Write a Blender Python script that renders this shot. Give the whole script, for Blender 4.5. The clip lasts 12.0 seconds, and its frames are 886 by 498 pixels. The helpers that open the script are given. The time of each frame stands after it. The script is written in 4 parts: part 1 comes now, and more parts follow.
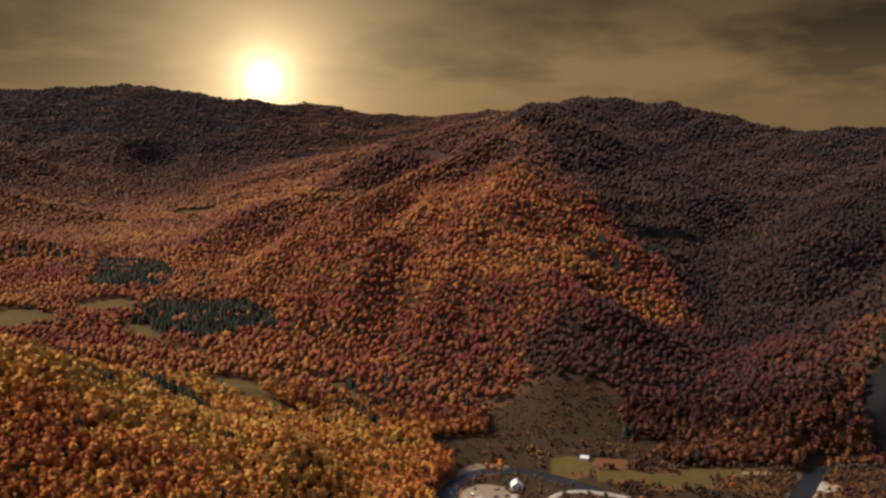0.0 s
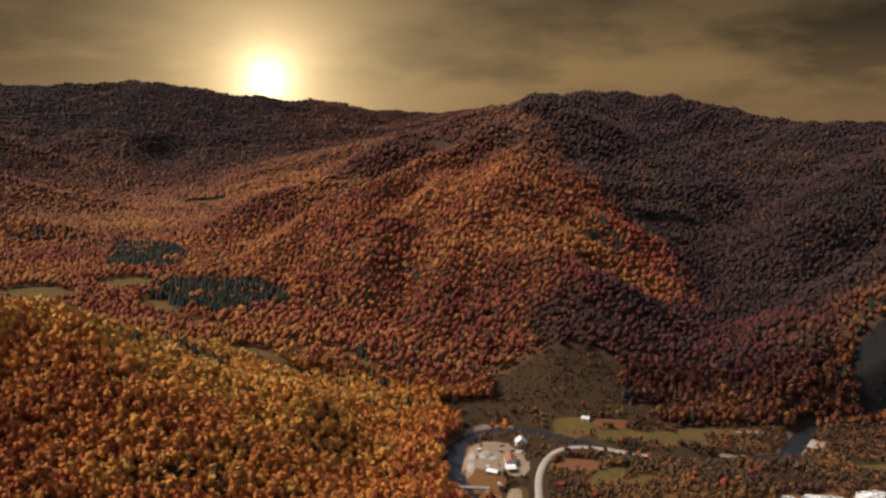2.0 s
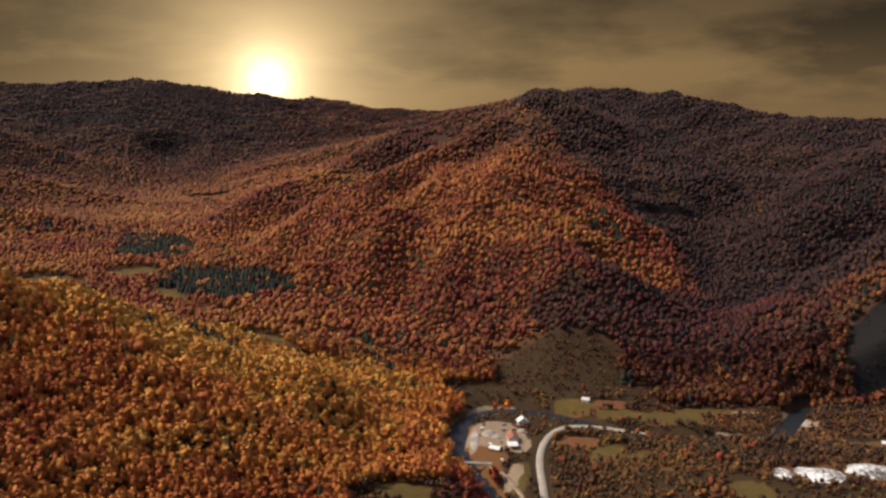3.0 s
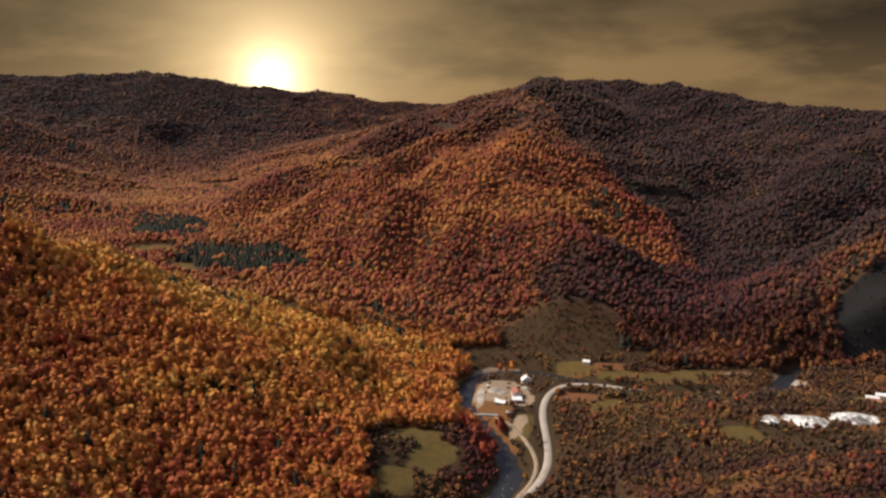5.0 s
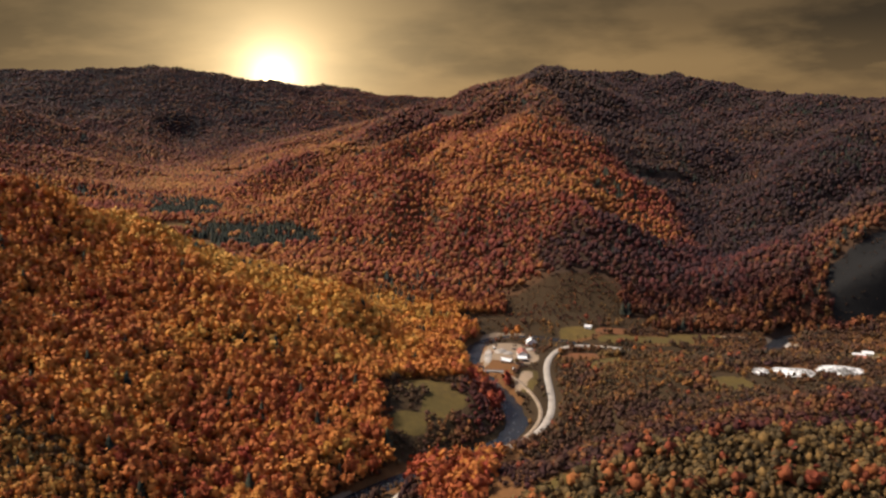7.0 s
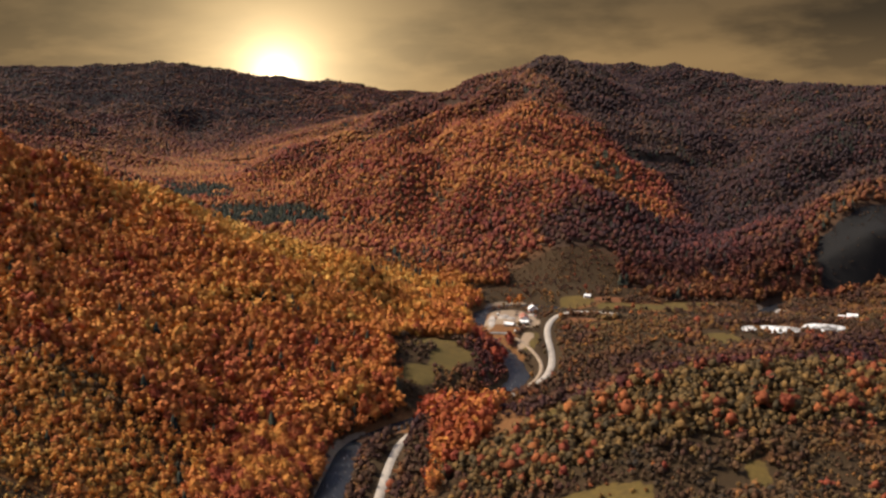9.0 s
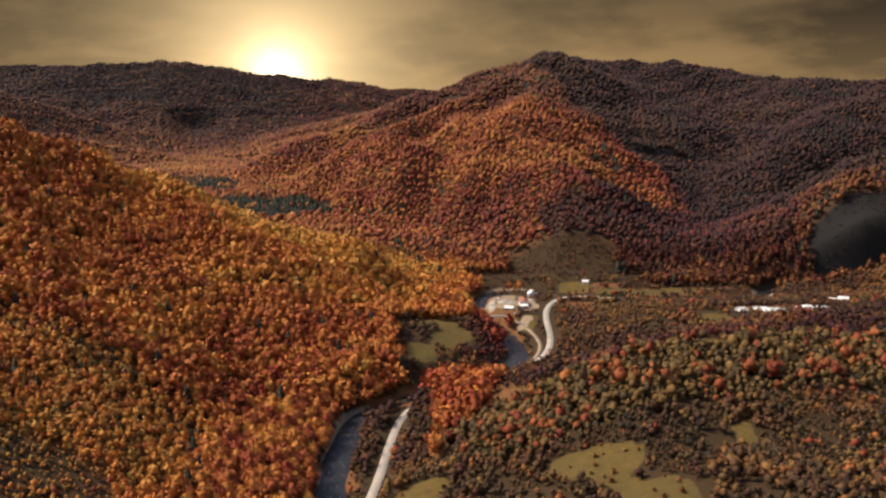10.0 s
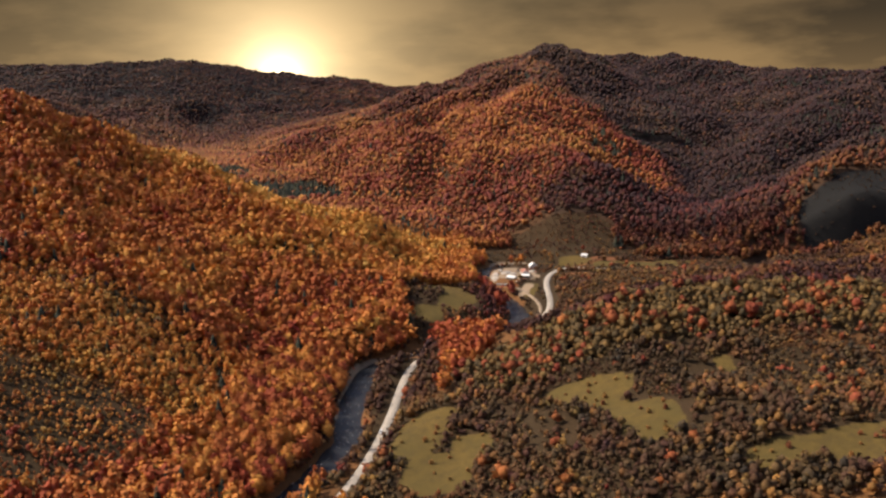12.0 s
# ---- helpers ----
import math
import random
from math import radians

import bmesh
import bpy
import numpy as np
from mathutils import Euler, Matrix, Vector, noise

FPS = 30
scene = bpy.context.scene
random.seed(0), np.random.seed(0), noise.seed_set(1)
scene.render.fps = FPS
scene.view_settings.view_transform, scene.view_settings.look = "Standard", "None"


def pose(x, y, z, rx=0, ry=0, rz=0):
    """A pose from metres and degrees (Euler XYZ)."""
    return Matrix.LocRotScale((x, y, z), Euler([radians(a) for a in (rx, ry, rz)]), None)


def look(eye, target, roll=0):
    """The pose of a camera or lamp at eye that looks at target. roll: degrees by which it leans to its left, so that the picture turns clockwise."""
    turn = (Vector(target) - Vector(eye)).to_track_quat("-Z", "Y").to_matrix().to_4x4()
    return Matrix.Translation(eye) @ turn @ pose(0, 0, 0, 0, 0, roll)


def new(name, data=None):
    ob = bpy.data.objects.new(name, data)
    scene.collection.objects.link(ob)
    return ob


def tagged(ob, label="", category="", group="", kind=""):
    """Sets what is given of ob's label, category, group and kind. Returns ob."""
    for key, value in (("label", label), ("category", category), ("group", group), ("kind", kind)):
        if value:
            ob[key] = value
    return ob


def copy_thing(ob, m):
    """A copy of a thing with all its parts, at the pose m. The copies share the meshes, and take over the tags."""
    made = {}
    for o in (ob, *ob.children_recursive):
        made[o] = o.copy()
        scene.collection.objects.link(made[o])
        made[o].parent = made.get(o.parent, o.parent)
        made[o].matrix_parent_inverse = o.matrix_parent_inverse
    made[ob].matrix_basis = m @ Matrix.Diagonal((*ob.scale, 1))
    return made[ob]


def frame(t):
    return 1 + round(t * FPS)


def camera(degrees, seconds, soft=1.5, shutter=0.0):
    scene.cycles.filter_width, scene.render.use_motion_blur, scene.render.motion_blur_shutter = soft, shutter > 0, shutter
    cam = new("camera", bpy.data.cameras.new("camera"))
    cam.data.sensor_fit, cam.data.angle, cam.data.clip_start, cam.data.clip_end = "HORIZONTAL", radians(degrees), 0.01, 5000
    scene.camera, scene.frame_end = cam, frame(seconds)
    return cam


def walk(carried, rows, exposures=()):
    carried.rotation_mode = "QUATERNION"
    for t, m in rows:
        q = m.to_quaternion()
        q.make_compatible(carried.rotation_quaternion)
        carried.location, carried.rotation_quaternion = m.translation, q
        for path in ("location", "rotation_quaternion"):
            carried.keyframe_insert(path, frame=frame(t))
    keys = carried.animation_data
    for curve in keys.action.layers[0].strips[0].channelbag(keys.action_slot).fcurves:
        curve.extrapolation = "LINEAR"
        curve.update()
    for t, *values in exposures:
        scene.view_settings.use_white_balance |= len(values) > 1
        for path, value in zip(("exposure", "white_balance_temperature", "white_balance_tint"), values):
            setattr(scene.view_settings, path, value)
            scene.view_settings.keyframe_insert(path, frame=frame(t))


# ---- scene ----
cam = camera(52.08, 12.0, 2.5)
PATH = [
    (0, (-0.09, -39.69, 307.03), (-32.4, 947.7, 151.8), 0.30),
    (0.5, (-0.66, -50.68, 301.90), (-34.0, 936.7, 146.8), 0.30),
    (1, (-1.27, -61.76, 296.69), (-35.6, 925.6, 141.7), 0.28),
    (1.5, (-1.86, -72.95, 291.48), (-37.0, 914.4, 136.7), 0.26),
    (2, (-2.53, -84.24, 286.28), (-38.4, 903.1, 131.7), 0.23),
    (2.5, (-3.17, -95.69, 281.03), (-39.6, 891.6, 126.5), 0.20),
    (3, (-3.87, -107.20, 275.83), (-40.9, 880.1, 121.5), 0.18),
    (5, (-7.43, -155.25, 254.44), (-47.1, 831.6, 98.0), 0.26),
    (5.5, (-8.21, -167.39, 249.16), (-48.7, 819.4, 92.2), 0.25),
    (6, (-9.01, -179.53, 243.86), (-50.5, 807.1, 86.4), 0.22),
    (6.5, (-9.75, -191.67, 238.55), (-52.3, 794.8, 80.5), 0.17),
    (7, (-10.35, -203.81, 233.25), (-53.9, 782.6, 74.6), 0.12),
    (9, (-10.25, -252.54, 212.43), (-57.7, 733.5, 52.7), -0.15),
    (9.5, (-9.75, -265.17, 207.25), (-57.9, 720.8, 47.7), -0.24),
    (10, (-9.17, -277.87, 202.06), (-58.0, 708.1, 42.7), -0.33),
    (10.5, (-8.69, -290.65, 196.83), (-58.2, 695.4, 37.7), -0.42),
    (11, (-8.44, -303.48, 191.57), (-58.9, 682.5, 32.7), -0.52),
    (11.5, (-8.43, -316.37, 186.25), (-60.0, 669.6, 27.6), -0.62),
    (12, (-8.52, -329.27, 180.95), (-61.4, 656.7, 22.6), -0.71),
]
walk(cam, [(t, look(eye, target, roll)) for t, eye, target, roll in PATH],
     [(0, 0.10), (6, 0.36), (12, 0.60)])

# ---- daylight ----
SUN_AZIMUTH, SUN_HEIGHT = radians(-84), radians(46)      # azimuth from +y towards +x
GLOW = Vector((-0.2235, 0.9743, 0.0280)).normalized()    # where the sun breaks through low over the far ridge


def link(tree, a, b):
    tree.links.new(a, b)


def mathn(tree, op, a, b=None, c=None, clamp=False):
    n = tree.nodes.new("ShaderNodeMath")
    n.operation, n.use_clamp = op, clamp
    for socket, v in zip(n.inputs, (a, b, c)):
        if v is None:
            continue
        if isinstance(v, (int, float)):
            socket.default_value = v
        else:
            link(tree, v, socket)
    return n.outputs[0]


def mixn(tree, fac, a, b, blend="MIX"):
    n = tree.nodes.new("ShaderNodeMix")
    n.data_type, n.blend_type = "RGBA", blend
    for socket, v in zip((n.inputs[0], n.inputs[6], n.inputs[7]), (fac, a, b)):
        if isinstance(v, (int, float)):
            socket.default_value = v
        elif isinstance(v, tuple):
            socket.default_value = (*v, 1)
        else:
            link(tree, v, socket)
    return n.outputs[2]


def noisen(tree, vector, scale, detail=4.0, rough=0.55):
    n = tree.nodes.new("ShaderNodeTexNoise")
    n.inputs["Scale"].default_value, n.inputs["Detail"].default_value, n.inputs["Roughness"].default_value = scale, detail, rough
    if vector is not None:
        link(tree, vector, n.inputs["Vector"])
    return n.outputs["Fac"]


def rampn(tree, fac, stops):
    n = tree.nodes.new("ShaderNodeValToRGB")
    e = n.color_ramp.elements
    while len(e) < len(stops):
        e.new(0.5)
    for el, (p, c) in zip(e, stops):
        el.position, el.color = p, (*c, 1)
    link(tree, fac, n.inputs[0])
    return n.outputs[0]


world = bpy.data.worlds.new("evening_sky")
scene.world = world
world.use_nodes = True
wt = world.node_tree
wt.nodes.clear()
coord = wt.nodes.new("ShaderNodeTexCoord").outputs["Generated"]
sep = wt.nodes.new("ShaderNodeSeparateXYZ")
link(wt, coord, sep.inputs[0])
up = mathn(wt, "MAXIMUM", sep.outputs[2], 0.0)
away = mathn(wt, "ADD", up, 0.26)
comb = wt.nodes.new("ShaderNodeCombineXYZ")
link(wt, mathn(wt, "DIVIDE", sep.outputs[0], away), comb.inputs[0])
link(wt, mathn(wt, "DIVIDE", sep.outputs[1], away), comb.inputs[1])
clouds = noisen(wt, comb.outputs[0], 1.15, 6.0, 0.55)
lit = rampn(wt, up, [(0.0, (0.21, 0.130, 0.056)), (0.045, (0.22, 0.138, 0.060)), (0.085, (0.125, 0.080, 0.038)), (0.15, (0.066, 0.047, 0.028)), (1.0, (0.12, 0.09, 0.065))])
dark = rampn(wt, up, [(0.0, (0.17, 0.105, 0.048)), (0.035, (0.095, 0.062, 0.031)), (0.085, (0.036, 0.026, 0.016)), (0.15, (0.018, 0.014, 0.010)), (1.0, (0.06, 0.05, 0.038))])
cover = rampn(wt, clouds, [(0.43, (0, 0, 0)), (0.58, (1, 1, 1))])
sky_colour = mixn(wt, cover, lit, dark)
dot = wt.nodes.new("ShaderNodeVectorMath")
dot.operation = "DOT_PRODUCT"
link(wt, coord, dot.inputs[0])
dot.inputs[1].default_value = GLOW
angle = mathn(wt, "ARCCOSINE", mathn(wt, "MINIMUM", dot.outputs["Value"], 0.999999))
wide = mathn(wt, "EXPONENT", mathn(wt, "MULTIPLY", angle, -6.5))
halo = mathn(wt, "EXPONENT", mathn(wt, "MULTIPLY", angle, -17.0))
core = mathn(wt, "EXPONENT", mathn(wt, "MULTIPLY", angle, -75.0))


def scaled(colour, factor):
    n = wt.nodes.new("ShaderNodeVectorMath")
    n.operation = "SCALE"
    n.inputs[0].default_value = colour
    link(wt, factor, n.inputs["Scale"])
    return n.outputs[0]


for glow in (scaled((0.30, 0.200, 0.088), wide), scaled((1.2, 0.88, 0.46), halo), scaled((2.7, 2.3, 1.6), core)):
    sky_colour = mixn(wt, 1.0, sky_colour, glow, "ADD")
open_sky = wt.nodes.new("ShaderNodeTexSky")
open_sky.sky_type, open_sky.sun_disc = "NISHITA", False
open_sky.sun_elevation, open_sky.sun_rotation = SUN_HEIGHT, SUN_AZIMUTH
open_sky.dust_density = 3.0
high = mathn(wt, "DIVIDE", mathn(wt, "SUBTRACT", sep.outputs[2], 0.16), 0.35, clamp=True)
low_bg, high_bg = wt.nodes.new("ShaderNodeBackground"), wt.nodes.new("ShaderNodeBackground")
link(wt, sky_colour, low_bg.inputs[0])
link(wt, mixn(wt, 1.0, open_sky.outputs[0], (0.98, 0.92, 0.92), "MULTIPLY"), high_bg.inputs[0])
high_bg.inputs[1].default_value = 0.15
low_bg.inputs[1].default_value = 0.95
mix = wt.nodes.new("ShaderNodeMixShader")
link(wt, high, mix.inputs[0])
link(wt, low_bg.outputs[0], mix.inputs[1])
link(wt, high_bg.outputs[0], mix.inputs[2])
link(wt, mix.outputs[0], wt.nodes.new("ShaderNodeOutputWorld").inputs[0])

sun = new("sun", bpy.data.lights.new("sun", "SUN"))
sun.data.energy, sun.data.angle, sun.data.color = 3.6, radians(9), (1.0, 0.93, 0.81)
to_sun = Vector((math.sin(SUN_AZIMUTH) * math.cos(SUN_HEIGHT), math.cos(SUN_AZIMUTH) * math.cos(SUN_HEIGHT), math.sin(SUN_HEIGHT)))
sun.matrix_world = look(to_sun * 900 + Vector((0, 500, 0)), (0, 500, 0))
scene.view_settings.exposure = 0.0

# ---- materials ----
def material(name):
    m = bpy.data.materials.new(name)
    m.use_nodes = True
    t = m.node_tree
    t.nodes.clear()
    p = t.nodes.new("ShaderNodeBsdfPrincipled")
    link(t, p.outputs[0], t.nodes.new("ShaderNodeOutputMaterial").inputs[0])
    return m, t, p


def attr(t, name):
    n = t.nodes.new("ShaderNodeAttribute")
    n.attribute_name = name
    return n.outputs["Fac"]


def position(t):
    return t.nodes.new("ShaderNodeNewGeometry").outputs["Position"]


def bumped(t, p, height, strength, distance):
    n = t.nodes.new("ShaderNodeBump")
    n.inputs["Strength"].default_value, n.inputs["Distance"].default_value = strength, distance
    link(t, height, n.inputs["Height"])
    link(t, n.outputs[0], p.inputs["Normal"])


LEAVES = [(0.0, (0.014, 0.017, 0.013)), (0.10, (0.026, 0.028, 0.016)), (0.22, (0.11, 0.085, 0.028)), (0.33, (0.50, 0.270, 0.055)), (0.48, (0.56, 0.232, 0.044)),
          (0.62, (0.44, 0.146, 0.033)), (0.76, (0.29, 0.066, 0.022)), (0.90, (0.24, 0.036, 0.018)), (1.0, (0.10, 0.028, 0.020))]


def leaf_material(name, spread_tone=None, darkening=0.1):
    m, t, p = material(name)
    if spread_tone:
        info = t.nodes.new("ShaderNodeObjectInfo")
        tone = mathn(t, "ADD", mathn(t, "MULTIPLY", info.outputs["Random"], spread_tone[1]), spread_tone[0])
    else:
        tone, darkening = attr(t, "tone"), attr(t, "darkening")
    isle = t.nodes.new("ShaderNodeNewGeometry").outputs["Random Per Island"]
    grain = noisen(t, position(t), 0.9, 3.0, 0.6)
    tone = mathn(t, "ADD", tone, mathn(t, "MULTIPLY", mathn(t, "SUBTRACT", grain, 0.5), 0.16))
    tone = mathn(t, "ADD", tone, mathn(t, "MULTIPLY", mathn(t, "SUBTRACT", isle, 0.5), 0.07))
    colour = rampn(t, tone, LEAVES)
    # near-black mixed in; on the woods this carries painted slope shade
    colour = mixn(t, darkening, colour, (0.013, 0.0112, 0.0130))
    value = mathn(t, "ADD", mathn(t, "MULTIPLY", isle, 0.36), 0.86)
    hsv = t.nodes.new("ShaderNodeHueSaturation")
    link(t, colour, hsv.inputs["Color"])
    link(t, value, hsv.inputs["Value"])
    link(t, hsv.outputs[0], p.inputs["Base Color"])
    p.inputs["Roughness"].default_value = 0.75
    p.inputs["Specular IOR Level"].default_value = 0.15
    bumped(t, p, noisen(t, position(t), 1.5, 3.0, 0.7), 0.7, 0.9)
    return m


M_LEAF = leaf_material("autumn_leaves")
M_LEAF_THING = leaf_material("autumn_leaves_single", (0.44, 0.40))
M_BUSH = leaf_material("bush_leaves", (0.30, 0.45), 0.62)


def ground_material():
    m, t, p = material("valley_ground")
    pos = position(t)
    broad, fine = noisen(t, pos, 0.03, 5.0), noisen(t, pos, 0.45, 5.0, 0.65)
    litter = mixn(t, fine, (0.085, 0.036, 0.014), (0.18, 0.082, 0.028))
    # slope shade put into the litter colour
    litter = mixn(t, attr(t, "darkening"), litter, (0.028, 0.020, 0.016))
    scrub = mixn(t, fine, (0.016, 0.013, 0.007), (0.055, 0.036, 0.015))
    scrub = mixn(t, mathn(t, "MULTIPLY", broad, 0.7), scrub, (0.055, 0.027, 0.013))
    grass = mixn(t, fine, (0.066, 0.043, 0.012), (0.150, 0.094, 0.025))
    tufts = noisen(t, pos, 0.16, 4.0, 0.7)
    grass = mixn(t, rampn(t, tufts, [(0.45, (0, 0, 0)), (0.68, (0.75, 0.75, 0.75))]), grass, (0.062, 0.040, 0.016))
    grass = mixn(t, rampn(t, broad, [(0.35, (0, 0, 0)), (0.7, (0.8, 0.8, 0.8))]), grass, (0.072, 0.052, 0.016))
    sand = mixn(t, fine, (0.13, 0.09, 0.055), (0.34, 0.24, 0.155))
    # near-black ground: deep shade of the grassy hillside put into its colour
    dark_slope = mixn(t, fine, (0.008, 0.008, 0.008), (0.026, 0.023, 0.020))
    edge = mathn(t, "MULTIPLY", mathn(t, "SUBTRACT", fine, 0.5), 0.55)

    def mask(name, lo=0.42, hi=0.58):
        v = mathn(t, "ADD", attr(t, name), edge)
        return mathn(t, "DIVIDE", mathn(t, "SUBTRACT", v, lo), hi - lo, clamp=True)
    c = mixn(t, mask("scrub"), litter, scrub)
    c = mixn(t, mask("dark_slope"), c, dark_slope)
    c = mixn(t, mask("meadow"), c, grass)
    c = mixn(t, mask("ploughed"), c, mixn(t, fine, (0.095, 0.035, 0.014), (0.19, 0.080, 0.034)))
    c = mixn(t, mask("sand"), c, sand)
    canopy = noisen(t, pos, 0.11, 4.0, 0.7)
    woods = rampn(t, canopy, [(0.3, (0.024, 0.014, 0.010)), (0.5, (0.070, 0.035, 0.018)), (0.7, (0.125, 0.060, 0.026))])
    # the same painted slope shade on the far woods
    woods = mixn(t, attr(t, "darkening"), woods, (0.014, 0.0115, 0.0125))
    c = mixn(t, attr(t, "canopy"), c, woods)
    link(t, c, p.inputs["Base Color"])
    p.inputs["Roughness"].default_value = 0.95
    p.inputs["Specular IOR Level"].default_value = 0.1
    bumped(t, p, mathn(t, "ADD", fine, mathn(t, "MULTIPLY", mathn(t, "MULTIPLY", canopy, attr(t, "canopy")), 10.0)), 0.8, 0.6)
    return m


M_GROUND = ground_material()


def plain_material(name, dark, light, scale, rough, bump=0.3, dist=0.05, metal=0.0, stops=(0.34, 0.66)):
    m, t, p = material(name)
    pos = position(t)
    n1, n2 = noisen(t, pos, scale, 5.0, 0.65), noisen(t, pos, scale * 0.13, 3.0)
    f = mathn(t, "ADD", mathn(t, "MULTIPLY", n1, 0.6), mathn(t, "MULTIPLY", n2, 0.4))
    link(t, rampn(t, f, [(stops[0], dark), (stops[1], light)]), p.inputs["Base Color"])
    p.inputs["Roughness"].default_value, p.inputs["Metallic"].default_value = rough, metal
    if bump:
        bumped(t, p, n1, bump, dist)
    return m


M_ROAD = plain_material("dusty_asphalt", (0.22, 0.185, 0.145), (0.40, 0.33, 0.255), 0.5, 0.8, 0.2, 0.05)
M_DIRT = plain_material("dirt_track", (0.16, 0.11, 0.065), (0.34, 0.24, 0.15), 0.5, 0.95)
M_GRAVEL = plain_material("pale_gravel", (0.07, 0.055, 0.04), (0.86, 0.82, 0.75), 0.42, 0.8, 1.0, 0.8, stops=(0.45, 0.58))
M_STONE = plain_material("river_stone", (0.15, 0.125, 0.10), (0.42, 0.35, 0.28), 0.6, 0.9)
M_BARK = plain_material("bark", (0.045, 0.032, 0.022), (0.12, 0.09, 0.065), 3.0, 0.95)
M_WHITE = plain_material("white_render", (0.62, 0.58, 0.52), (0.82, 0.78, 0.72), 0.8, 0.85, 0.1, 0.02)
M_ROOF = plain_material("rusty_roof", (0.20, 0.065, 0.035), (0.36, 0.13, 0.07), 0.9, 0.7)
M_TIN = plain_material("pale_tin_roof", (0.55, 0.52, 0.48), (0.80, 0.76, 0.70), 0.6, 0.45)
M_WOOD = plain_material("weathered_wood", (0.09, 0.06, 0.04), (0.22, 0.15, 0.10), 1.5, 0.9)
M_CONCRETE = plain_material("stained_concrete", (0.16, 0.145, 0.125), (0.34, 0.31, 0.27), 0.7, 0.9)
M_DARK = plain_material("dark_glazing", (0.012, 0.012, 0.014), (0.03, 0.03, 0.032), 1.0, 0.15, 0)
M_STEEL = plain_material("painted_steel", (0.10, 0.10, 0.095), (0.20, 0.19, 0.18), 2.0, 0.5, 0.1, 0.01)
M_CAR = plain_material("white_car_paint", (0.72, 0.72, 0.70), (0.82, 0.82, 0.80), 2.0, 0.25, 0)
M_CAR_RED = plain_material("dark_car_paint", (0.06, 0.055, 0.06), (0.09, 0.08, 0.085), 2.0, 0.25, 0)
M_TYRE = plain_material("rubber", (0.02, 0.02, 0.02), (0.035, 0.035, 0.035), 4.0, 0.9)


def water_material():
    m, t, p = material("river_water")
    pos = position(t)
    rip = noisen(t, pos, 0.55, 5.0, 0.7)
    link(t, mixn(t, rip, (0.012, 0.013, 0.015), (0.030, 0.030, 0.032)), p.inputs["Base Color"])
    p.inputs["Roughness"].default_value = 0.2
    p.inputs["IOR"].default_value = 1.33
    p.inputs["Specular IOR Level"].default_value = 0.3
    bumped(t, p, rip, 0.9, 0.5)
    return m


M_WATER = water_material()

# ---- lie of the land: ridges and valley lines, metres ----
# river that comes in from the wide part of the valley and runs out towards the near end
RIVER = [(520, 760, -6), (400, 742, -6), (309, 735, -6), (262, 655, -5), (190, 640, -5), (124, 652, -5), (81, 690, -5), (46, 708, -5),
         (8, 708, -5), (-18, 668, -5), (-20, 611, -6), (-9, 574, -6), (10, 515, -7), (19, 464, -8), (8, 425, -9),
         (-36, 385, -11), (-72, 352, -12), (-100, 315, -13), (-101, 243, -15), (-94, 174, -16), (-104, 126, -17),
         (-125, 60, -18), (-190, -60, -20), (-300, -260, -24)]
# side valley with its brook
BROOK = [(-18, 690, -3), (-50, 728, 4), (-86, 772, 13), (-112, 813, 21), (-159, 860, 28), (-208, 880, 33), (-290, 905, 41), (-371, 965, 49),
         (-440, 1060, 58), (-500, 1240, 63), (-570, 1500, 63), (-630, 1780, 62), (-650, 2010, 60), (-760, 2270, 62), (-850, 2420, 74), (-980, 2760, 105)]
ROAD = [(150, 632, 2), (110, 650, 2), (84, 655, 2), (66, 645, 2), (52, 612, 2), (46, 570, 1), (47, 500, -1), (43, 462, -3), (28, 424, -5),
        (-12, 388, -7), (-48, 352, -8), (-66, 318, -8), (-70, 270, -9), (-71, 200, -11), (-77, 130, -12), (-87, 80, -13),
        (-110, 10, -14), (-170, -110, -16), (-290, -300, -20)]
TRACK = [(8, 566, 0), (20, 548, 0), (26, 528, 0), (34, 500, -1), (37, 470, -3), (30, 440, -4), (20, 421, -5)]

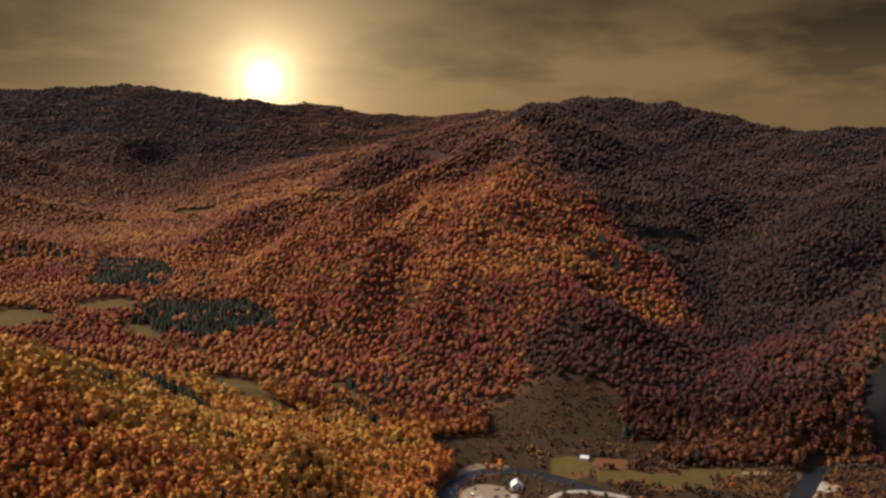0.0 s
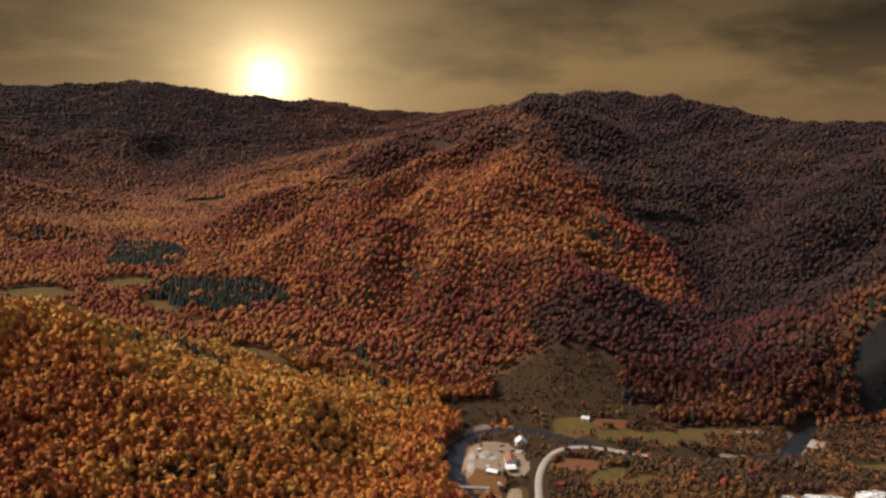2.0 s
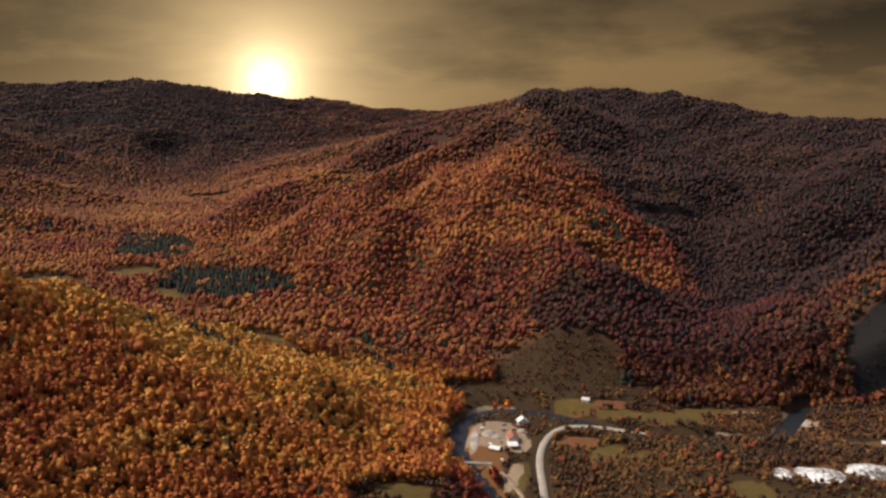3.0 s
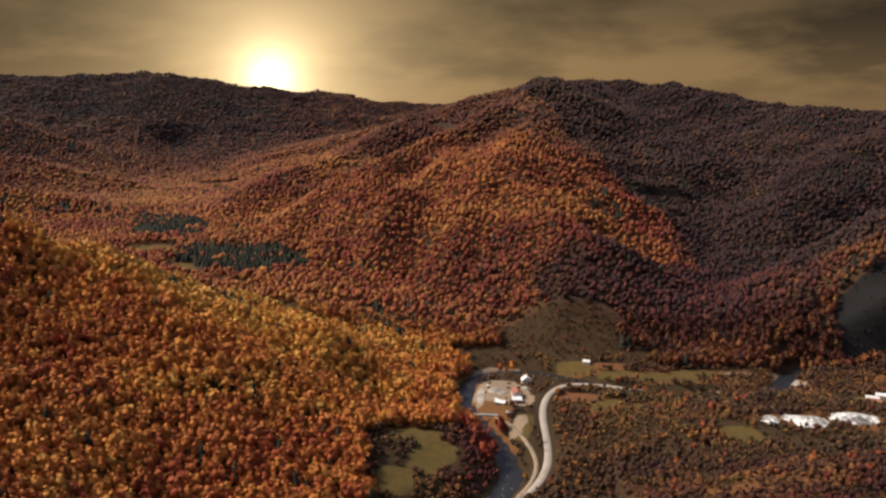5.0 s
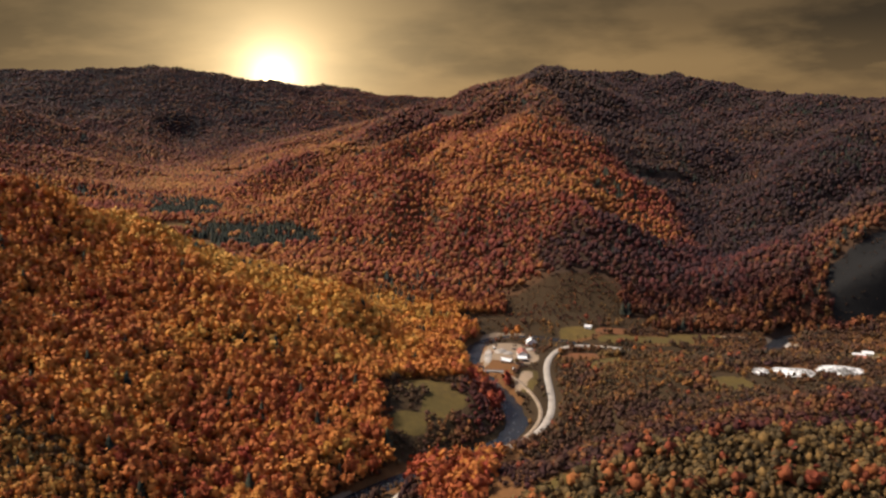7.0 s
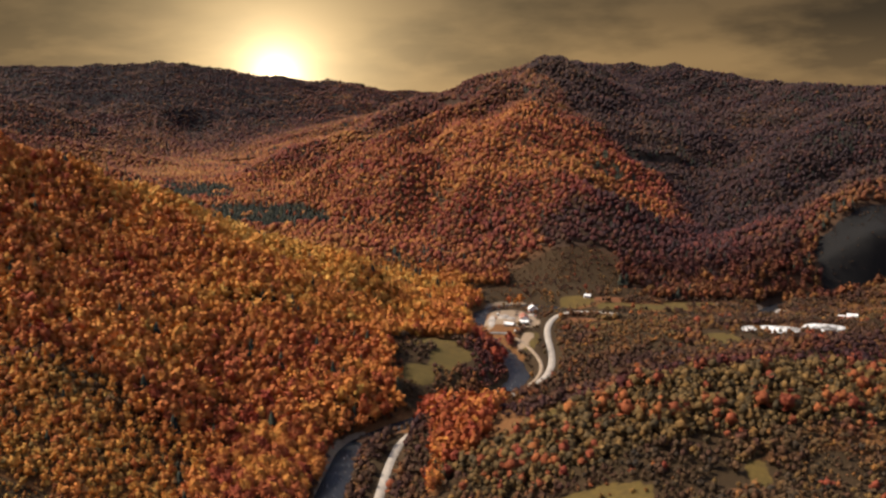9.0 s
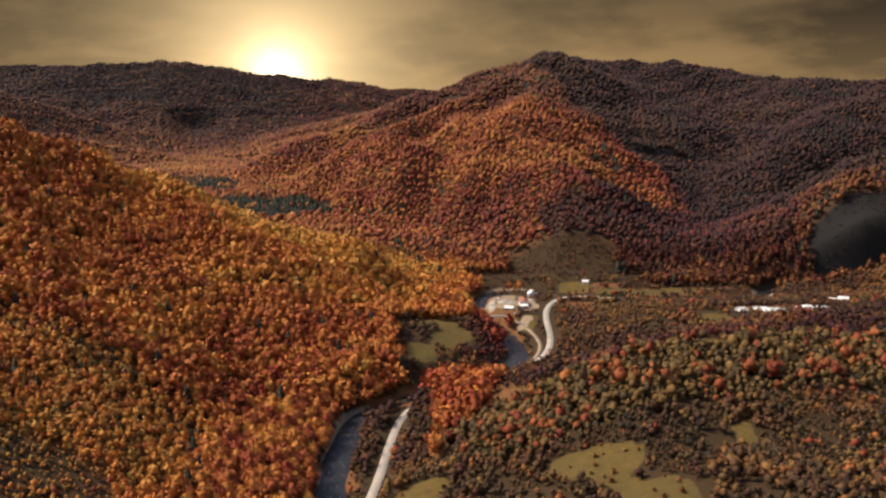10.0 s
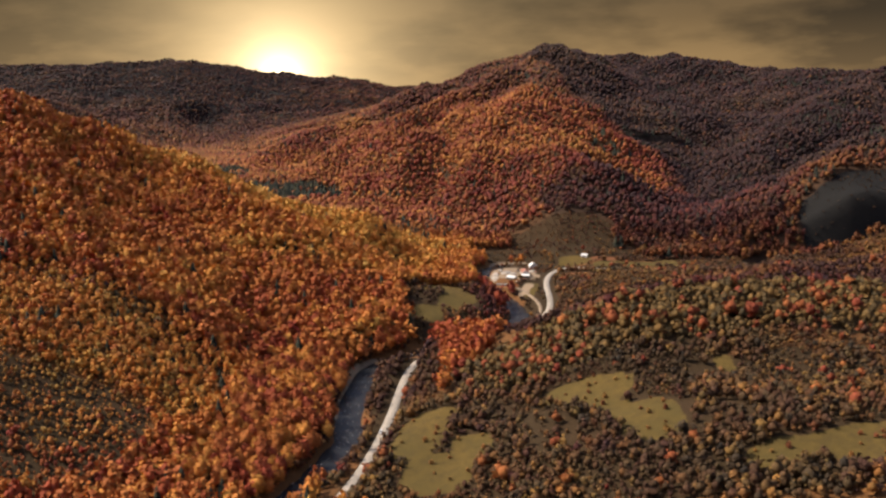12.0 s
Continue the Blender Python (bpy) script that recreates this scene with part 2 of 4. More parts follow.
# crest lines (x, y, z), fall of the flanks, roundness of the crest
RIDGES = [
    # main mountain: summit ridge and the long rib that bends down to the valley
    ([(430, 2760, 316), (340, 2790, 336), (250, 2300, 306), (141, 1828, 291), (95, 1560, 236), (78, 1340, 194), (98, 1262, 176), (128, 1226, 170), (195, 1178, 118), (252, 1052, 50), (285, 960, 14)], 0.50, 12),
    # crest towards the side valley
    ([(141, 1828, 291), (20, 1640, 238), (-110, 1480, 180), (-228, 1341, 128), (-283, 1185, 92), (-290, 1075, 58)], 0.56, 10),
    # spur to the low triangular hill, and its two edges
    ([(78, 1340, 194), (48, 1180, 156), (82, 1030, 108), (118, 928, 88), (112, 868, 52)], 0.52, 10),
    ([(118, 928, 88), (62, 905, 60), (13, 882, 38), (-35, 842, 8)], 0.62, 6),
    ([(118, 928, 88), (160, 916, 56), (188, 902, 34), (212, 850, 10)], 0.62, 6),
    ([(112, 868, 58), (85, 812, 28), (75, 775, 8)], 0.30, 20),
    # short ribs of the wide face
    ([(48, 1260, 172), (-9, 1100, 130), (-40, 960, 58), (-70, 860, 20)], 0.60, 6),
    ([(-40, 1420, 178), (-80, 1250, 150), (-133, 1110, 122), (-150, 960, 44)], 0.60, 6),
    ([(-150, 1440, 160), (-185, 1240, 118), (-212, 1080, 76), (-215, 950, 34)], 0.60, 6),
    # second crest, behind
    ([(141, 1828, 291), (50, 1880, 272), (-50, 1960, 254), (-150, 1950, 215), (-230, 1800, 186), (-370, 1590, 126), (-450, 1400, 92), (-470, 1290, 68)], 0.46, 14),
    ([(430, 2760, 316), (545, 2500, 304), (640, 2250, 280), (750, 2000, 244), (870, 1900, 242), (960, 1780, 232), (1080, 1550, 216), (1500, 1250, 290), (2400, 1000, 330)], 0.36, 30),
    ([(820, 1720, 222), (640, 1450, 178), (480, 1250, 118), (390, 1100, 60)], 0.46, 16),
    ([(1500, 1250, 290), (900, 1100, 222), (600, 1010, 140), (430, 965, 90), (330, 900, 52), (285, 856, 32), (270, 820, 10)], 0.50, 10),
    ([(900, 960, 190), (560, 905, 128), (400, 842, 90), (320, 820, 48)], 0.50, 12),
    # far ridges
    ([(-3200, 3500, 370), (-2020, 3600, 362), (-1700, 3600, 362), (-1440, 3700, 376), (-1080, 3800, 330), (-754, 4200, 308), (-560, 4300, 284), (-470, 4300, 256), (-309, 4300, 246)], 0.20, 60),
    ([(-309, 4300, 246), (40, 4000, 270), (400, 3300, 300), (430, 2760, 316)], 0.20, 60),
    ([(-1440, 3700, 376), (-1330, 3100, 230), (-1150, 2700, 120), (-950, 2450, 90)], 0.36, 26),
    ([(-2300, 3000, 320), (-1750, 2620, 268), (-1436, 2500, 220), (-1296, 2450, 180), (-1056, 2400, 110), (-885, 2330, 70)], 0.60, 14),
    ([(-2400, 2300, 320), (-1700, 1980, 236), (-1300, 1880, 180), (-1077, 1850, 132), (-862, 1800, 98), (-751, 1770, 82), (-690, 1755, 62)], 0.60, 14),
    ([(-2000, 1400, 230), (-1300, 1400, 165), (-791, 1400, 104), (-690, 1370, 84), (-590, 1330, 62)], 0.46, 18),
    # hill on the near side of the side valley
    ([(-1700, 500, 330), (-900, 380, 262), (-620, 430, 222), (-455, 505, 184), (-340, 590, 114), (-263, 680, 52), (-232, 690, 44), (-120, 700, 28), (-52, 695, 4)], 0.44, 26),
    ([(-460, 640, 118), (-440, 720, 92), (-400, 830, 64), (-350, 860, 50)], 0.5, 20),
    ([(-340, 590, 114), (-300, 690, 62), (-235, 770, 47), (-160, 805, 36), (-115, 795, 22)], 0.4, 26),
    ([(-260, 640, 66), (-180, 610, 58), (-131, 592, 52), (-85, 590, 18)], 0.5, 14),
    ([(-1500, -100, 260), (-800, 60, 190), (-480, 130, 98), (-300, 175, 38), (-180, 190, -6)], 0.40, 26),
    ([(900, 420, 120), (520, 370, 84), (288, 332, 64), (212, 305, 60), (142, 262, 57), (85, 250, 52), (29, 262, 38), (-22, 296, 12)], 0.34, 16),
    ([(900, 20, 90), (460, 50, 58), (220, 85, 36), (90, 112, 25), (20, 130, 13), (-25, 140, 0)], 0.20, 30),
    ([(900, 500, 90), (520, 500, 44), (310, 515, 20), (200, 505, 20), (120, 500, 20), (70, 480, 8)], 0.22, 30),
    ([(-100, 452, 12), (-58, 478, 11), (-34, 505, 11), (-22, 535, 6)], 0.4, 22),
    ([(700, -300, 90), (200, -260, 60), (-60, -220, 10)], 0.25, 40),
    ([(2600, 3600, 330), (1500, 3300, 230), (900, 3100, 210), (500, 2900, 260)], 0.22, 60),
]


def lattice(ix, iy, seed):
    n = (ix * 374761393 + iy * 668265263 + seed * 974634541) & 0x7FFFFFFF
    n = ((n ^ (n >> 13)) * 1274126177) & 0x7FFFFFFF
    return ((n ^ (n >> 16)) & 0xFFFF) / 65535.0


def value_noise(x, y, size, seed=0):
    """Smooth noise 0..1 over the plan, one cell = size metres."""
    u, v = np.asarray(x, float) / size, np.asarray(y, float) / size
    ix, iy = np.floor(u).astype(np.int64), np.floor(v).astype(np.int64)
    fx, fy = u - ix, v - iy
    fx, fy = fx * fx * (3 - 2 * fx), fy * fy * (3 - 2 * fy)
    a, b = lattice(ix, iy, seed), lattice(ix + 1, iy, seed)
    c, d = lattice(ix, iy + 1, seed), lattice(ix + 1, iy + 1, seed)
    return (a * (1 - fx) + b * fx) * (1 - fy) + (c * (1 - fx) + d * fx) * fy


def fractal(x, y, size, seed=0, octaves=3):
    total, weight = 0.0, 0.0
    for k in range(octaves):
        total = total + value_noise(x, y, size / 2 ** k, seed + k) * 0.5 ** k
        weight += 0.5 ** k
    return total / weight


def line_near(line, x, y):
    """Distance to a line over the plan, and the line's height at the nearest point."""
    best, z = np.full(np.shape(x), 1e18), np.zeros(np.shape(x))
    for (ax, ay, az), (bx, by, bz) in zip(line[:-1], line[1:]):
        dx, dy = bx - ax, by - ay
        u = np.clip(((x - ax) * dx + (y - ay) * dy) / (dx * dx + dy * dy), 0, 1)
        d = (x - ax - u * dx) ** 2 + (y - ay - u * dy) ** 2
        z = np.where(d < best, az + u * (bz - az), z)
        best = np.minimum(best, d)
    return np.sqrt(best), z


def step(a, b, v):
    u = np.clip((v - a) / (b - a), 0, 1)
    return u * u * (3 - 2 * u)


def ground_z(x, y):
    """Height of the ground over the plan."""
    x, y = np.asarray(x, float), np.asarray(y, float)
    wx = x + 50 * (fractal(x, y, 210, 11) - 0.5) + 14 * (fractal(x, y, 60, 17) - 0.5)
    wy = y + 50 * (fractal(x, y, 210, 23) - 0.5) + 14 * (fractal(x, y, 60, 29) - 0.5)
    far = step(700, 1300, y)
    wx, wy = x + (wx - x) * (0.35 + 0.35 * far), y + (wy - y) * (0.35 + 0.35 * far)
    dr, zr = line_near(RIVER, x, y)
    db, zb = line_near(BROOK, x, y)
    ar, ab = 1 / (dr * dr + 900), 1 / (db * db + 900)
    base = ((zr + 6) * ar + (zb + 2) * ab) / (ar + ab)
    top = np.full(x.shape, -1e3)
    for line, fall, crest in RIDGES:
        d, z = line_near(line, wx, wy)
        r = z - fall * (np.sqrt(d * d + crest * crest) - crest)
        k = 14.0
        m = np.maximum(top, r)
        top = m + k * np.log1p(np.exp(-np.abs(top - r) / k)) * 0.8
    rise = np.clip(top - base, 0, 200)
    top = top + np.minimum(rise, 90) * (0.50 + 0.10 * step(760, 1000, y)) * (fractal(x, y, 110, 5, 4) - 0.5)
    k = 5.0
    m = np.maximum(base, top)
    z = m + k * np.log1p(np.exp(-np.abs(base - top) / k)) - 1.5
    z = z + 0.8 * (fractal(x, y, 18, 41) - 0.5)
    # river bed, brook bed and road bench
    z = z + (zr + 2.5 - z) * (1 - step(11, 32, dr))
    z = z + (zr - 2.2 - z) * (1 - step(6.5, 11, dr))
    z = np.where(db < 135, z + (np.minimum(z, zb + 1.5) - z) * (1 - step(14, 130, db)), z)
    for line, half in ((ROAD, 4.5), (TRACK, 2.5)):
        d, zl = line_near(line, x, y)
        z = z + (zl - 0.25 - z) * (1 - step(half, half * 3.2, d))
    return z

# ---- building helpers ----
def part(name, bm, mat, parent=None, label=""):
    me = bpy.data.meshes.new(name)
    bm.to_mesh(me)
    bm.free()
    me.materials.append(mat)
    ob = new(name, me)
    if parent is not None:
        ob.parent = parent
    if label:
        ob["label"] = label
    return ob


def raw_mesh(name, verts, faces, mat, attributes=(), smooth=False):
    """A mesh from arrays: verts (n, 3), faces (m, 3) or (m, 4)."""
    me = bpy.data.meshes.new(name)
    me.vertices.add(len(verts))
    me.vertices.foreach_set("co", np.ascontiguousarray(verts, np.float32).ravel())
    k = faces.shape[1]
    me.loops.add(faces.size)
    me.loops.foreach_set("vertex_index", np.ascontiguousarray(faces, np.int32).ravel())
    me.polygons.add(len(faces))
    me.polygons.foreach_set("loop_start", np.arange(0, faces.size, k, dtype=np.int32))
    if smooth:
        me.polygons.foreach_set("use_smooth", np.ones(len(faces), bool))
    for key, values in attributes:
        a = me.attributes.new(key, "FLOAT", "POINT")
        a.data.foreach_set("value", np.ascontiguousarray(values, np.float32))
    me.update(calc_edges=True)
    me.validate()
    me.materials.append(mat)
    return new(name, me)


def blob(x, y, cx, cy, rx, ry, turn=0.0):
    """1 inside an uneven oval of the plan, 0 outside, soft at the edge."""
    c, s = math.cos(radians(turn)), math.sin(radians(turn))
    u, v = ((x - cx) * c + (y - cy) * s) / rx, ((y - cy) * c - (x - cx) * s) / ry
    r = (np.abs(u) ** 3 + np.abs(v) ** 3) ** (1 / 3) + 0.45 * (fractal(x, y, 34, 61) - 0.5)
    return 1 - step(0.85, 1.12, r)


def any_of(x, y, ovals):
    best = np.zeros(np.shape(x))
    for o in ovals:
        best = np.maximum(best, blob(x, y, *o))
    return best


MEADOWS = [(-54, 484, 20, 16), (-38, 455, 15, 26, -25), (-62, 420, 14, 18), (44, 158, 24, 14, -10), (56, 124, 10, 22, 20), (70, 108, 17, 22, 10),
           (-46, 140, 15, 30, -12), (-36, 98, 18, 20), (-20, 118, 12, 16), (130, 66, 26, 9, 12), (166, 70, 30, 13, 12), (30, 248, 13, 6, 20), (122, 170, 7, 12),
           (-232, 800, 40, 28, -20), (-200, 752, 44, 22, -12), (-170, 856, 40, 9, -15), (-118, 820, 26, 9, -50),
           (-456, 1052, 36, 34, -50), (-376, 955, 40, 14, -48), (-292, 898, 44, 9, -20), (-640, 2013, 44, 60), (-600, 1880, 12, 60, 20), (-548, 990, 56, 36, -30),
           (90, 712, 18, 14), (150, 686, 48, 13, -8), (205, 700, 30, 10), (103, 584, 13, 27, -35), (122, 562, 11, 20, -40), (182, 478, 17, 16), (330, 600, 40, 16),
           (30, 545, 9, 30, -10)]
PLOUGHED = [(82, 612, 20, 17, -20), (122, 715, 17, 9)]
YARD = [(20, 628, 32, 62), (35, 520, 16, 60, -4), (60, 668, 60, 28), (66, 734, 92, 24)]
SCRUB = [(-262, 120, 62, 46), (80, 778, 68, 44), (140, 440, 160, 70), (260, 600, 130, 40), (110, 110, 190, 75), (60, 205, 110, 34, 5), (180, 250, 120, 40, 12),
         (150, 640, 120, 26), (-40, 440, 45, 60), (-62, 200, 22, 120), (60, 560, 40, 110), (70, 672, 80, 24), (66, 736, 100, 30)]
FIRS = [(-318, 1012, 80, 66), (-490, 1230, 56, 110, 24), (-262, 690, 62, 16, -35), (-330, 640, 60, 16, -25)]
GRAVEL = [(212, 508, 8, 11), (238, 506, 17, 16), (278, 512, 19, 15)]
# grassy hillside on the right, its deep shade painted as dark ground
DARK_SLOPE = [(455, 792, 95, 36, 12)]
SAND = [(12, 640, 20, 32), (28, 618, 14, 26), (26, 545, 6, 24, -12), (-8, 622, 4, 22, 10), (292, 690, 7, 24, 25), (330, 588, 16, 9), (244, 702, 14, 4)]


def slope_shade(x, y):
    """How far slopes are darkened: shade put into the woods' grey-brown, all beyond the long rib of the main mountain.
    """
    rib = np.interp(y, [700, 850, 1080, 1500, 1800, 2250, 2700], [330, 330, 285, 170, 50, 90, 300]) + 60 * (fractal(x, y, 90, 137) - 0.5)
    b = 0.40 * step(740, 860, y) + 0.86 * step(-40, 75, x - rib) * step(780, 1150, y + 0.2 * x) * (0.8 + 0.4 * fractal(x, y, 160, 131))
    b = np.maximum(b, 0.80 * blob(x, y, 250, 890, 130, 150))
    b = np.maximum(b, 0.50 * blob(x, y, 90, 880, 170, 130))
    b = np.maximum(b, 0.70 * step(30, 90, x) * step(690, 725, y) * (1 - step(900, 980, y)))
    # front of the triangular hill: its shade put into the colour
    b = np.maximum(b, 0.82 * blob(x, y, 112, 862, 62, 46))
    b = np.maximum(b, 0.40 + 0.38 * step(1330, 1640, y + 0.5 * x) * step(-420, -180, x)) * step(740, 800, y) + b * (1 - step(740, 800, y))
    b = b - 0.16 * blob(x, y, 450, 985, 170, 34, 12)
    b = np.maximum(b, 0.93 * any_of(x, y, DARK_SLOPE))
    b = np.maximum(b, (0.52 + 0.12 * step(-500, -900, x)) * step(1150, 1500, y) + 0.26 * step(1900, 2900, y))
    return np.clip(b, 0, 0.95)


# ---- the ground, one sheet to the far ridges ----
def spread(stops):
    out = []
    for a, b, gap in stops:
        out.append(np.arange(a, b, gap))
    return np.concatenate(out + [[stops[-1][1]]])


gx = spread([(-3200, -1200, 40), (-1200, -520, 16), (-520, 480, 5.2), (480, 1000, 14), (1000, 2600, 50)])
gy = spread([(-700, 20, 20), (20, 820, 5.2), (820, 1500, 9), (1500, 2600, 20), (2600, 4700, 40)])
X, Y = np.meshgrid(gx, gy)
Z = ground_z(X, Y)
nx, ny = len(gx), len(gy)
idx = np.arange(nx * ny).reshape(ny, nx)
quads = np.stack([idx[:-1, :-1], idx[:-1, 1:], idx[1:, 1:], idx[1:, :-1]], -1).reshape(-1, 4)
fx, fy = X.ravel(), Y.ravel()
river_d, river_z = line_near(RIVER, fx, fy)
sand_mask = np.maximum(any_of(fx, fy, SAND), (1 - step(9, 14, river_d)) * step(0.62, 0.74, fractal(fx, fy, 55, 77)))
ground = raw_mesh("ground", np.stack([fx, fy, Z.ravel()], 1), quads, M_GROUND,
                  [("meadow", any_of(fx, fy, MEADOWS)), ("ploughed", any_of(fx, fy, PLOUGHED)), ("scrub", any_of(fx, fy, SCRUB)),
                   ("canopy", step(1500, 2500, fy) * (1 - any_of(fx, fy, MEADOWS))), ("darkening", slope_shade(fx, fy)), ("dark_slope", any_of(fx, fy, DARK_SLOPE)), ("sand", sand_mask)], smooth=True)
tagged(ground, "hilly valley ground with leaf litter, meadows and open sandy yards", "ground", kind="structure")


def smooth_line(line, gap=6.0):
    """Points along a line, rounded at the bends."""
    p = np.array(line, float)
    for _ in range(3):
        q = np.empty((2 * len(p) - 2, 3))
        q[0::2], q[1::2] = 0.75 * p[:-1] + 0.25 * p[1:], 0.25 * p[:-1] + 0.75 * p[1:]
        p = np.concatenate([p[:1], q, p[-1:]])
    s = np.concatenate([[0], np.cumsum(np.linalg.norm(np.diff(p[:, :2], axis=0), axis=1))])
    at = np.arange(0, s[-1], gap)
    return np.stack([np.interp(at, s, p[:, k]) for k in range(3)], 1)


def strip(name, line, profile, mat, gap=6.0, wobble=0.0):
    """A ribbon along a line: profile is a list of (offset, height)."""
    c = smooth_line(line, gap)
    d = np.gradient(c[:, :2], axis=0)
    d /= np.linalg.norm(d, axis=1)[:, None]
    side = np.stack([d[:, 1], -d[:, 0]], 1)
    rows = []
    for off, h in profile:
        w = off * (1 + wobble * (fractal(c[:, 0], c[:, 1], 40, 91) - 0.5))
        rows.append(np.concatenate([c[:, :2] + side * w[:, None], c[:, 2:3] + h], 1))
    v = np.stack(rows, 1)
    n, k = v.shape[:2]
    i = np.arange(n * k).reshape(n, k)
    f = np.stack([i[:-1, :-1], i[:-1, 1:], i[1:, 1:], i[1:, :-1]], -1).reshape(-1, 4)
    return raw_mesh(name, v.reshape(-1, 3), f, mat, smooth=True)


tagged(strip("river", RIVER, [(-9.5, -0.2), (-5, 0.0), (0, 0.02), (5, 0.0), (9.5, -0.2)], M_WATER, 5.0, 0.5),
       "dark rippled river winding through the valley", "water", kind="structure")
tagged(strip("road", ROAD, [(-3.1, -0.5), (-2.7, 0.12), (0, 0.2), (2.7, 0.12), (3.1, -0.5)], M_ROAD, 5.0),
       "pale dusty two-lane valley road", "road", kind="structure")
tagged(strip("track", TRACK, [(-1.8, -0.4), (-1.5, 0.1), (0, 0.16), (1.5, 0.1), (1.8, -0.4)], M_DIRT, 4.0, 0.3),
       "narrow dirt track beside the river", "track", kind="structure")

# ---- woods ----
GOLD = (1 + 5 ** 0.5) / 2
ICO_V = np.array([(-1, GOLD, 0), (1, GOLD, 0), (-1, -GOLD, 0), (1, -GOLD, 0), (0, -1, GOLD), (0, 1, GOLD), (0, -1, -GOLD), (0, 1, -GOLD), (GOLD, 0, -1), (GOLD, 0, 1), (-GOLD, 0, -1), (-GOLD, 0, 1)]) / 1.902
ICO_F = np.array([(0, 11, 5), (0, 5, 1), (0, 1, 7), (0, 7, 10), (0, 10, 11), (1, 5, 9), (5, 11, 4), (11, 10, 2), (10, 7, 6), (7, 1, 8), (3, 9, 4), (3, 4, 2), (3, 2, 6), (3, 6, 8), (3, 8, 9), (4, 9, 5), (2, 4, 11), (6, 2, 10), (8, 6, 7), (9, 8, 1)])
rng = np.random.default_rng(7)


def fine_ball():
    """An icosahedron with each face split in four."""
    V, F, mid = [tuple(v) for v in ICO_V], [], {}

    def half(i, j):
        key = (min(i, j), max(i, j))
        if key not in mid:
            p = (np.array(V[i]) + np.array(V[j])) / 2
            V.append(tuple(p / np.linalg.norm(p)))
            mid[key] = len(V) - 1
        return mid[key]
    for i, j, k in ICO_F:
        ij, jk, ki = half(i, j), half(j, k), half(k, i)
        F += [(i, ij, ki), (j, jk, ij), (k, ki, jk), (ij, jk, ki)]
    return np.array(V), np.array(F)


BALL_V, BALL_F = fine_ball()


def crown_shape(sprays, spray, fine=True, trunk=True, tall=1.35, lumps=5, core=1.0):
    """A broadleaf crown one metre high: a lumpy body, leaf sprays that break its outline, a tapered trunk. Triangles."""
    V, F, n = [], [], 0

    def add(v, f):
        nonlocal n
        V.append(v), F.append(f + n)
        n += len(v)
    bv, bf = (BALL_V, BALL_F) if fine else (ICO_V, ICO_F)
    swell = np.full(len(bv), 0.80)
    for _ in range(lumps):
        d = rng.normal(size=3)
        d[2] = d[2] * 0.7 + 0.2
        d /= np.linalg.norm(d)
        swell = np.maximum(swell, 0.80 + rng.uniform(0.2, 0.55) * np.clip((bv @ d - 0.45) / 0.55, 0, 1))
    body = bv * (swell * rng.uniform(0.84, 1.14, len(bv)))[:, None] * np.array((0.25, 0.25, 0.25 * tall))
    body[:, :2] *= (1 - 0.30 * np.clip(bv[:, 2], 0, 1))[:, None]
    centre = np.array((0, 0, 0.96 - 0.25 * tall))
    add(body * core + centre, bf)
    for _ in range(sprays):
        k = rng.integers(0, len(bv))
        d = bv[k] + rng.normal(size=3) * 0.25
        if d[2] < -0.5:
            d[2] *= -1
        p = centre + body[k] * rng.uniform(0.92, 1.2) + rng.normal(size=3) * 0.03
        nrm = d / np.linalg.norm(d) + rng.normal(size=3) * 0.55
        nrm /= np.linalg.norm(nrm)
        a = np.cross(nrm, rng.normal(size=3))
        a /= np.linalg.norm(a)
        b = np.cross(nrm, a)
        s = spray * rng.uniform(0.6, 1.4)
        add(np.array([p + a * s, p + b * s * 0.7, p - a * s * 0.8, p - b * s * 0.9]), np.array([(0, 1, 2), (0, 2, 3)]))
    if trunk:
        ring = np.array([(math.cos(k * 2.094), math.sin(k * 2.094)) for k in range(3)])
        v = np.concatenate([np.c_[ring * 0.022, np.full(3, -0.06)], np.c_[ring * 0.010, np.full(3, 0.55)]])
        add(v, np.array([(0, 1, 4), (0, 4, 3), (1, 2, 5), (1, 5, 4), (2, 0, 3), (2, 3, 5)]))
    return np.concatenate(V), np.concatenate(F)


def tuft_shape():
    """A rough eight-sided crown for woods seen from far off."""
    v = np.array([(1, 0, 0), (0, 1, 0), (-1, 0, 0), (0, -1, 0), (0, 0, 1), (0, 0, -1)], float) * rng.uniform(0.8, 1.2, (6, 1))
    f = np.array([(0, 1, 4), (1, 2, 4), (2, 3, 4), (3, 0, 4), (1, 0, 5), (2, 1, 5), (3, 2, 5), (0, 3, 5)])
    return v * (0.42, 0.42, 0.42) + (0, 0, 0.55), f


def conifer_shape(tiers, sides):
    V, F, n = [], [], 0
    for k in range(tiers):
        z0, z1 = 0.10 + 0.78 * k / tiers, 0.10 + 0.78 * (k + 1) / tiers + 0.16
        r = 0.25 * (1 - k / tiers) + 0.04
        ring = [(r * rng.uniform(0.6, 1.2) * math.cos(6.283 * (j + rng.uniform(-0.2, 0.2)) / sides), r * rng.uniform(0.6, 1.2) * math.sin(6.283 * j / sides), z0 + rng.uniform(-0.03, 0.03)) for j in range(sides)]
        V.append(np.array(ring + [(0, 0, min(z1, 1.0))]))
        F.append(np.array([(j, (j + 1) % sides, sides) for j in range(sides)]) + n)
        n += sides + 1
    return np.concatenate(V), np.concatenate(F)


